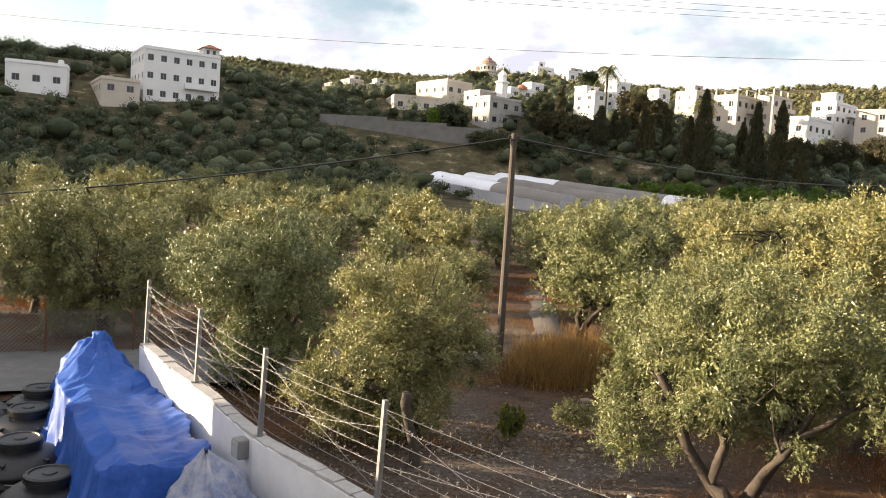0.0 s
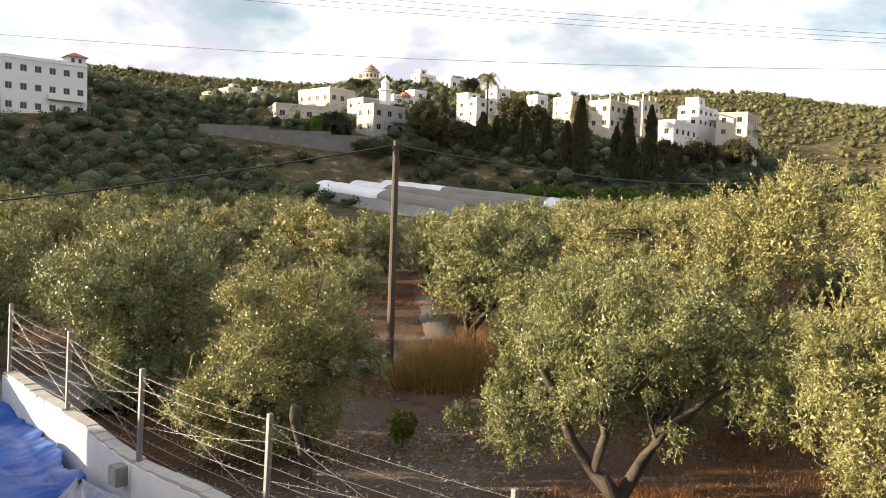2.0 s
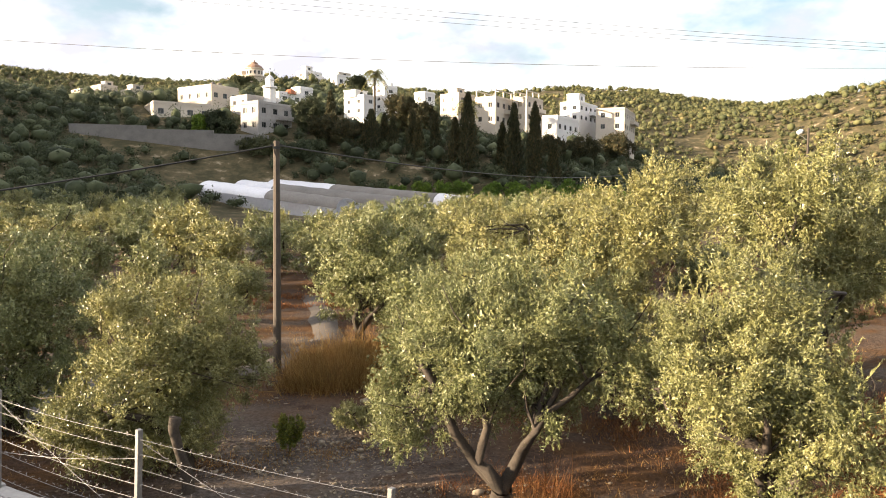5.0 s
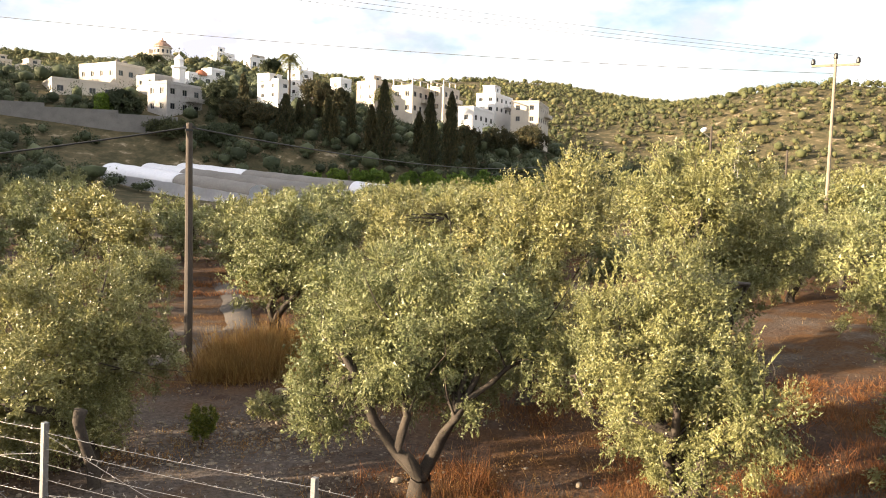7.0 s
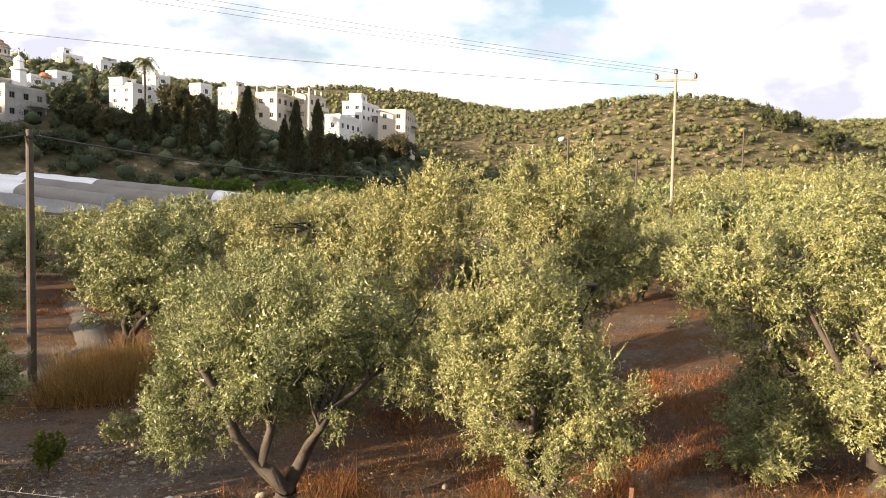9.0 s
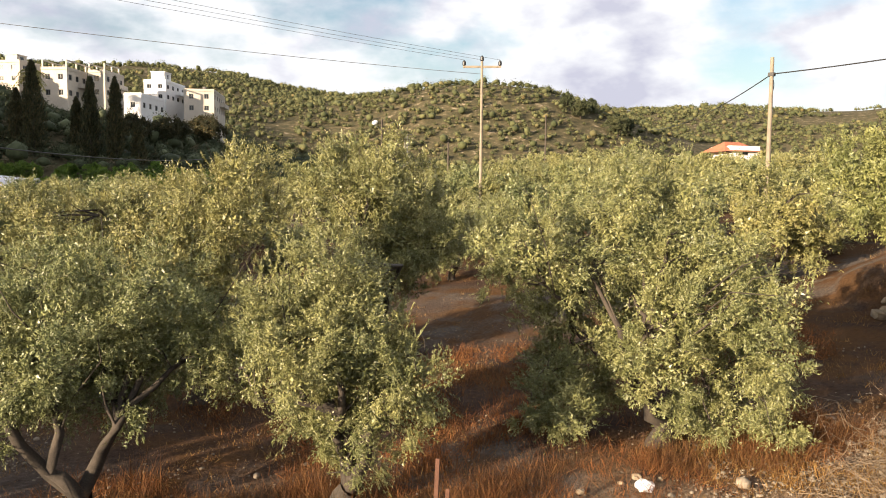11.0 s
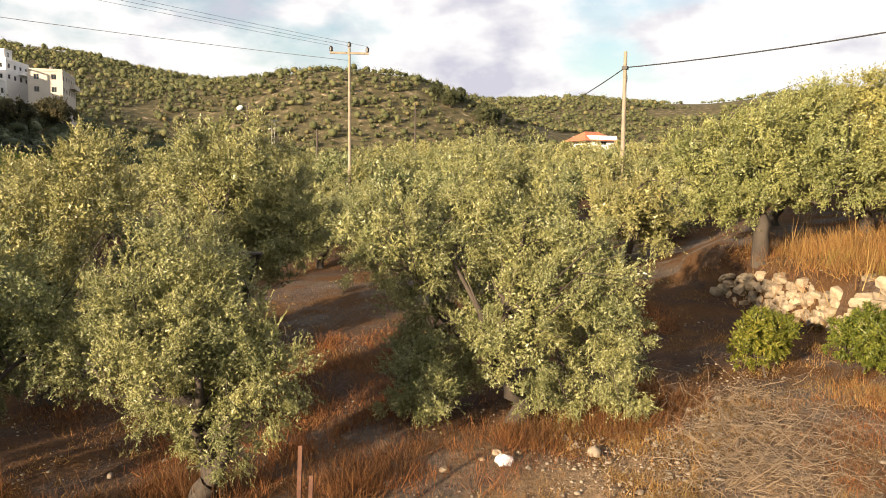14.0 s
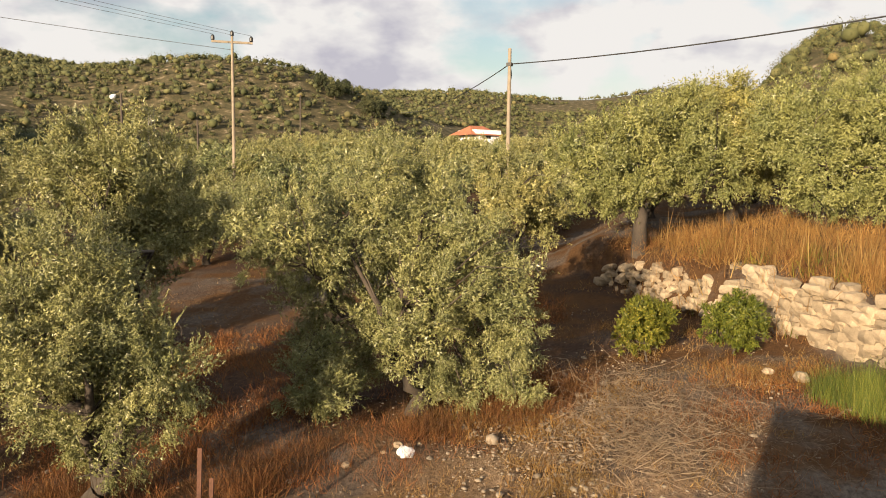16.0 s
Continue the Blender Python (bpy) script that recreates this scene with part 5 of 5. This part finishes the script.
tarp = draped("tarpaulin", "bright blue tarpaulin draped over stored goods", M_tarp, (-7.25, 15.9), (-3.75, 10.45), 0.84, 1.78, 3.3)
lump = []
for i in range(37):
    for j in range(96):
        s, a = i / 36, j / 96 * 2 * math.pi
        fold = 1 + 0.17 * (1 - 2 * abs(math.sin(a * 5 + 2 * math.sin(a * 2) + 1.5 * noise.noise((a, s * 3, 2))))) * s ** 0.4 + 0.12 * (1 - 3 * abs(noise.noise((math.cos(a) * 5, math.sin(a) * 5, s * 6)))) + 0.2 * noise.noise((math.cos(a) * 2, math.sin(a) * 2, s * 4))
        r = (0.05 + 1.6 * s ** 0.95) * fold
        lump.append((-3.15 + r * math.cos(a) * 0.78 + 0.3 * s, 10.35 + r * math.sin(a) - 0.55 * s, 0.3 + 1.85 * (1 - s ** 1.25) ** 1.1 + 0.1 * noise.noise((a * 2, s * 5, 1))))
lf = np.array([(i * 96 + j, i * 96 + (j + 1) % 96, (i + 1) * 96 + (j + 1) % 96, (i + 1) * 96 + j) for i in range(36) for j in range(96)])
heap = thing("tarpaulin", pose(0, 0, 0), "faded silver and blue tarpaulin over a pointed heap", "tarpaulin", "tarpaulins in the yard")
part("sheet", mesh_of("sheet", lump, lf, M_tarpgrey, True), M_tarpgrey, heap)
part("tie_rope", mesh_of("tie_rope", *tube_arrays([(p[0], p[1], p[2] + 0.01) for p in lump[96 * 21:96 * 22]], 0.012, 5), M_twig), M_twig, heap)
mbox = thing("junction_box", pose(-2.93, 11.35, 1.72, 0, 0, -48), "small grey electric box fixed inside the wall", "junction box")
part("case", box(-0.12, -0.1, 0, 0.12, 0.1, 0.3, 0.015), M_steel, mbox)
part("cover", box(-0.1, -0.115, 0.03, 0.1, -0.1, 0.27), M_concrete, mbox)

# ---- grove floor: stub, stakes, litter, bushes, terrace ----
stub = thing("tree_stub", pose(-0.55, 15.7, gz_at(-0.55, 15.7)), "sawn-off dead trunk standing in the grove", "stump")
part("trunk", mesh_of("trunk", *tube_arrays([(0.25, 0, -0.2), (0.2, 0.05, 0.5), (0.05, 0, 1.0), (-0.05, 0, 1.45), (0.0, 0, 1.68), (0.02, 0, 1.7)], [0.15, 0.12, 0.1, 0.11, 0.13, 0.02], 9), M_bark, True), M_bark, stub)
for x, y, h in ((9.35, 7.98, 1.42), (9.55, 7.9, 0.85)):
    st = thing("stake", pose(x, y, gz_at(x, y), 2, 1, 30), "rusty angle-iron stake in the ground", "stake", "rusty stakes")
    sb = add_box(box(-0.035, -0.035, -0.2, 0.035, -0.025, h), -0.035, -0.025, -0.2, -0.025, 0.035, h)
    part("angle", sb, M_rusty, st)


def crumpled(name, x, y, r, mat, label, category, seed, flat=0.6):
    rng = np.random.default_rng(seed)
    bm = bmesh.new()
    bmesh.ops.create_icosphere(bm, subdivisions=2, radius=r)
    for v in bm.verts:
        v.co = v.co * (1 + 0.45 * noise.noise(v.co / r * 1.4 + Vector((seed, 0, 0)))) + Vector(rng.normal(size=3) * r * 0.05)
        v.co.z *= flat
    t = thing(name, pose(x, y, gz_at(x, y) + r * flat * 0.5 + 0.06), label, category)
    part("shell", bm, mat, t)


crumpled("litter_bag", 13.2, 6.15, 0.19, M_litter, "crumpled white plastic bag lying on stones", "litter", 4)
for k, (x, y, r) in enumerate(((13.5, 6.5, 0.1), (13.1, 6.6, 0.07), (13.7, 6.1, 0.06), (18.9, -1.0, 0.17), (19.2, -0.3, 0.13), (16.3, 6.9, 0.26), (12.3, 7.0, 0.09))):
    crumpled("stone", x, y, r, M_stone, "pale loose field stone on dry ground", "stone", 20 + k, 0.7)

leafy("bush", 20.6, 2.8, gz_at(20.6, 2.8), 1.75, 1.85, M_bush, "yellow-green bush at the foot of the terrace", "bush", "bushes by the terrace", 0.12, 120, 51, 0.03)
leafy("bush", 20.7, 0.6, gz_at(20.7, 0.6), 1.75, 1.75, M_bush, "yellow-green bush at the foot of the terrace", "bush", "bushes by the terrace", 0.12, 120, 52, 0.03)
leafy("bush", 1.9, 18.0, gz_at(1.9, 18.0), 0.75, 0.95, M_bush, "small round green bush on bare soil", "bush", "", 0.07, 70, 53, 0.02)
leafy("bush", 3.9, 19.2, gz_at(3.9, 19.2), 1.5, 0.8, M_olive, "low grey bush on bare soil", "bush", "", 0.08, 60, 54, 0.02)

citrus = 0
rngc = np.random.default_rng(8)
for i in range(13):
    for j in range(4):
        az_ = -13.0 - i * 1.8 + rngc.uniform(-0.4, 0.4)
        r = 120 + j * 6.0 + rngc.uniform(-1.2, 1.2)
        x, y = -math.sin(radians(az_)) * r, math.cos(radians(az_)) * r
        if tunnel_ground(x, y):
            continue
        leafy("citrus_tree", x, y, gz_at(x, y) - 0.1, rngc.uniform(3.4, 4.6), rngc.uniform(3.2, 4.3), M_citrus, "bright green citrus tree in the valley orchard", "citrus tree", "citrus orchard", 0.34, 60, 100 + i * 4 + j, 0.1)


def tufts(name, label, spots, n, h, width, mat, seed, blades=9, lean=0.45, spread=0.12, patchy=True):
    """Clumps of dry blades over some round spots (x, y, radius)."""
    rng = np.random.default_rng(seed)
    sp = np.array(spots, float)
    area = sp[:, 2] ** 2
    pick = rng.choice(len(sp), n, p=area / area.sum())
    a, q = rng.uniform(0, 2 * np.pi, n), np.sqrt(rng.uniform(0, 1, n))
    x, y = sp[pick, 0] + sp[pick, 2] * q * np.cos(a), sp[pick, 1] + sp[pick, 2] * q * np.sin(a)
    if patchy:
        held = np.array([noise.noise((a * 0.55, b * 0.55, seed)) + 0.5 * noise.noise((a * 1.7, b * 1.7, seed)) > 0.02 for a, b in zip(x, y)])
        x, y = x[held], y[held]
        n = len(x)
    c = np.stack([x, y, ground_height(x, y) - 0.03], 1)
    size = np.repeat(rng.uniform(0.45, 1.25, n), blades)[:, None]
    base = np.repeat(c, blades, 0) + rng.normal(size=(n * blades, 3)) * np.array([spread, spread, 0.02])
    ax = unit(np.array([0, 0, 1.0]) + rng.normal(size=base.shape) * lean) * size
    v, f = leaf_arrays(rng, base, ax, h, width)
    return tagged(new(name, mesh_of(name, v, f, mat)), label, "grass", kind="stuff")


tufts("dry_grass", "straw-coloured dry grass across the grove", [(8, 20, 12), (15, 6, 8), (20, 12, 12), (0, 20, 9), (30, 12, 14), (26, 0, 9), (6, 34, 12), (-12, 30, 9)], 6500, 0.2, 0.014, M_straw, 61, 7, 0.7)
tufts("tall_dry_grass", "tall amber dry grass beside the pole", [(4.4, 24.8, 1.5), (5.6, 26.0, 1.9), (3.2, 24.2, 0.9), (6.2, 24.4, 1.5), (4.2, 26.6, 1.2)], 1500, 1.15, 0.02, M_straw, 62, 13, 0.5, 0.3, False)
tufts("rusty_weeds", "rust-brown dry weeds under the olives", [(6.3, 13.0, 2.2), (9.5, 10.0, 2.6), (13.5, 8.0, 2.6), (15.6, 5.6, 1.8), (17.0, 5.2, 1.3), (12.5, 12.0, 2.5), (4.4, 11.5, 1.6), (16, 13, 3), (24, 9, 3)], 3000, 0.42, 0.011, M_rust, 63, 16, 0.75, 0.15)
tufts("terrace_weeds", "tall yellow weeds above the stone terrace", [(24, -1.6, 1.9), (26.5, 0.8, 2.0), (29, 3.2, 2.0), (23, -3.8, 2.0), (28, -2.5, 3.0), (31, 1, 2.5)], 1300, 0.75, 0.014, M_straw, 64, 10, 0.5, 0.3, False)
tufts("terrace_weeds", "rust-brown weeds above the stone terrace", [(24, -1.6, 2.2), (26.5, 0.8, 2.4), (29, 3.2, 2.4), (23, -3.8, 2.2), (22.6, -1.2, 1.2)], 700, 0.6, 0.012, M_rust, 75, 12, 0.6, 0.25)
tufts("weed_stalks", "tall seeding weed stalks above the stone terrace", [(24, -1.2, 1.9), (26.5, 1.2, 2.0), (29, 3.2, 2.0), (23.4, -3.4, 1.8)], 110, 1.35, 0.03, M_straw, 71, 4, 0.2, 0.1)
tufts("green_weeds", "scattered green weeds above the stone terrace", [(24, -1.6, 1.9), (26.5, 0.8, 2.0), (25.5, -2.5, 2.0)], 130, 0.6, 0.03, M_bush, 72, 8, 0.5, 0.16)
tufts("rusty_weeds", "rust-brown dead weeds round the prunings", [(17.0, 0.4, 2.2), (15.3, -0.2, 1.8), (18.6, 1.0, 1.5), (19.4, -1.4, 1.0), (16.2, -1.6, 1.5)], 1500, 0.26, 0.012, M_rust, 73, 9, 0.8, 0.2)
tufts("rusty_weeds", "tall brown weeds round an olive trunk", [(5.5, 12.6, 0.9), (6.3, 13.2, 0.8), (4.6, 13.0, 0.7), (9.2, 9.6, 0.8)], 200, 0.95, 0.014, M_rust, 74, 9, 0.35, 0.16)
tufts("dry_grass", "bleached dry grass on the stony bank", [(15.5, 3.0, 3.2), (17.5, 1.2, 2.6), (14.0, 5.0, 2.4), (19, -1, 2.0), (20.5, 1.5, 1.8), (23, 3.2, 1.6), (19.6, -1.8, 1.0)], 3600, 0.26, 0.011, M_straw, 65, 11, 0.8)
tufts("green_reeds", "green grass clump beside the stone terrace", [(18.2, -1.9, 0.7), (17.6, -2.5, 0.6), (18.6, -2.8, 0.8)], 420, 0.62, 0.012, M_reed, 66, 12, 0.3, 0.12, False)
tufts("dry_grass", "orange dry grass beyond the dirt track", [(4.5, 44, 3.5), (-17, 31, 3)], 1500, 0.35, 0.03, M_rust, 67, 8, 0.5)

tufts("dry_grass", "short bleached stubble between the near olives", [(2, 14, 4.5), (8, 11, 4.5), (12, 8.5, 4.5), (3, 20, 6), (10, 16, 6), (-1, 20, 5), (15, 12, 5), (20, 6, 4)], 9000, 0.14, 0.011, M_straw, 68, 7, 0.9, 0.16)

tufts("rusty_weeds", "bushy rust-red weeds beside the two-lobed olive", [(17.0, 4.9, 0.9), (18.0, 4.4, 0.9), (16.0, 5.2, 0.8), (14.6, 6.3, 0.7), (12.2, 8.2, 0.7), (10.9, 8.3, 0.7), (9.0, 10.8, 0.8), (7.4, 11.6, 0.7)], 620, 0.55, 0.01, M_rust, 76, 22, 0.7, 0.16, False)
tufts("rusty_weeds", "low red-brown weeds in the shade between olives", [(13, 12.5, 2.2), (15.5, 11, 2), (18, 13.5, 2.5), (12, 16, 2.5), (21, 10, 2.2)], 2600, 0.3, 0.014, M_rust, 77, 10, 0.8, 0.2)

# dead prunings
rngb = np.random.default_rng(15)
pieces = []
for k in range(520):
    cx, cy = (15.3, 1.7) if k % 3 else (17.4, 2.6)
    x, y = cx + rngb.normal() * 0.95, cy + rngb.normal() * 0.75
    z = gz_at(x, y) + abs(rngb.normal()) * 0.26
    a, ln = rngb.uniform(0, 2 * np.pi), rngb.uniform(0.5, 1.5)
    e = (x + ln * math.cos(a), y + ln * math.sin(a), max(gz_at(x, y) + 0.05, z + rngb.normal() * 0.3))
    pieces.append(tube_arrays(bent(rngb, (x, y, z), e, 6, 0.75), np.linspace(rngb.uniform(0.004, 0.01), 0.002, 6), 4))
for k in range(900):
    x, y = 16.6 + rngb.normal() * 1.9, 0.9 + rngb.normal() * 1.6
    z, a, ln = gz_at(x, y), rngb.uniform(0, 2 * np.pi), rngb.uniform(0.15, 0.6)
    e = (x + ln * math.cos(a), y + ln * math.sin(a), z + rngb.uniform(0.02, 0.2))
    pieces.append(tube_arrays(bent(rngb, (x, y, z + 0.03), e, 4, 0.7), np.linspace(0.006, 0.002, 4), 3))
tagged(new("brush_pile", mesh_of("brush_pile", *joined(pieces), M_twig)), "heap of dead pruned olive branches", "brush", kind="stuff")

# small stones on the bank
pieces = []
ico = bmesh.new()
bmesh.ops.create_icosphere(ico, subdivisions=1, radius=1.0)
iv = np.array([v.co[:] for v in ico.verts])
fi = np.array([[v.index for v in f.verts] for f in ico.faces])
ico.free()
for k in range(7500):
    if k % 3 == 0:
        x, y = 15.0 + rngb.normal() * 2.2, 3.4 + rngb.normal() * 2.0
    elif k % 3 == 1:
        x, y = 2.4 + rngb.normal() * 2.6, 17.0 + rngb.normal() * 2.6
    else:
        r, a = rngb.uniform(10, 27), radians(rngb.uniform(-92, 8))
        x, y = -math.sin(a) * r, math.cos(a) * r
    s = (abs(rngb.normal()) * 0.018 + 0.009) * (3 if rngb.uniform() < 0.03 else 1)
    pieces.append((iv * s * rngb.uniform(0.6, 1.3, 3) * np.array([1, 1, 0.6]) * rngb.uniform(0.8, 1.15, (len(iv), 1)) + np.array([x, y, gz_at(x, y) + 0.015]), fi))
tagged(new("gravel", mesh_of("gravel", *joined(pieces), M_pebble)), "small pale stones strewn on the soil", "stones", kind="stuff")

# ---- slopes ----
# slope takes the shade-toned copy, rise and far hills the sun-toned one
slope_trees("slope_olives", "dark olives and scrub on the slope below the village", (-46, 36), (5000, 104, 235), 1, 130, 0.36, 0.2, 3.8, 11, M_scrub, clear_village)
slope_trees("slope_olives", "sunlit olives and scrub on the eastern rise", (-104, -46), (3600, 104, 235), 1, 100, 0.3, 0.17, 2.8, 13, M_scrub_sunlit, clear_village)
slope_trees("hill_scrub", "olive and scrub cover of the far hills", (-104, 36), (23000, 226, 505), 1, 30, 0.5, 0.3, 3.1, 12, M_scrub_sunlit, clear_village)

# ---- dry-stone terrace, stone by stone ----
terrace = thing("stone_terrace", pose(0, 0, 0), "dry-stone terrace wall of pale rough limestone", "wall", kind="structure")
blocks = []
for k in range(7):
    rs = np.random.default_rng(200 + k)
    bm = bmesh.new()
    bmesh.ops.create_cube(bm, size=1.0)
    bmesh.ops.subdivide_edges(bm, edges=bm.edges[:], cuts=1, use_grid_fill=True)
    for v in bm.verts:
        v.co = Vector(v.co).lerp(Vector(v.co).normalized() * 0.6, 0.5) + Vector(rs.normal(size=3) * 0.05)
    me = bpy.data.meshes.new("stone")
    bm.to_mesh(me)
    bm.free()
    me.materials.append(M_stone)
    blocks.append(me)
rs = np.random.default_rng(31)
for row in range(9):
    s = -6.0
    while s < 11.0:
        dressed = s < 4.0
        w = rs.uniform(0.28, 0.62) * (1.5 if rs.uniform() < 0.14 else 1) if dressed else rs.uniform(0.18, 0.44)
        top = 1.5 - 0.03 * max(0, s) - 0.12 * max(0, s - 7)
        h0 = row * 0.19
        if h0 < top + rs.normal() * 0.13 and rs.uniform() > (0.06 if dressed else 0.2):
            cx, cy = 21.2 + 0.707 * (s + w / 2), -2.0 + 0.707 * (s + w / 2)
            back = 0.02 + (0.035 if dressed else 0.1) * row + rs.normal() * (0.05 if dressed else 0.13)
            z = gz_at(cx - 0.3, cy + 0.3) + h0 + 0.1
            tilt = 5 if dressed else 14
            ob = new("stone", blocks[int(rs.integers(7))])
            ob.parent = terrace
            ob.matrix_world = pose(cx + back * 0.707, cy - back * 0.707, z + rs.normal() * 0.03, rs.normal() * tilt, rs.normal() * tilt, 45 + rs.normal() * tilt) @ Matrix.Diagonal((w, rs.uniform(0.35, 0.5), rs.uniform(0.2, 0.3) * (1.25 if dressed else 1), 1))
        s += w * 0.97
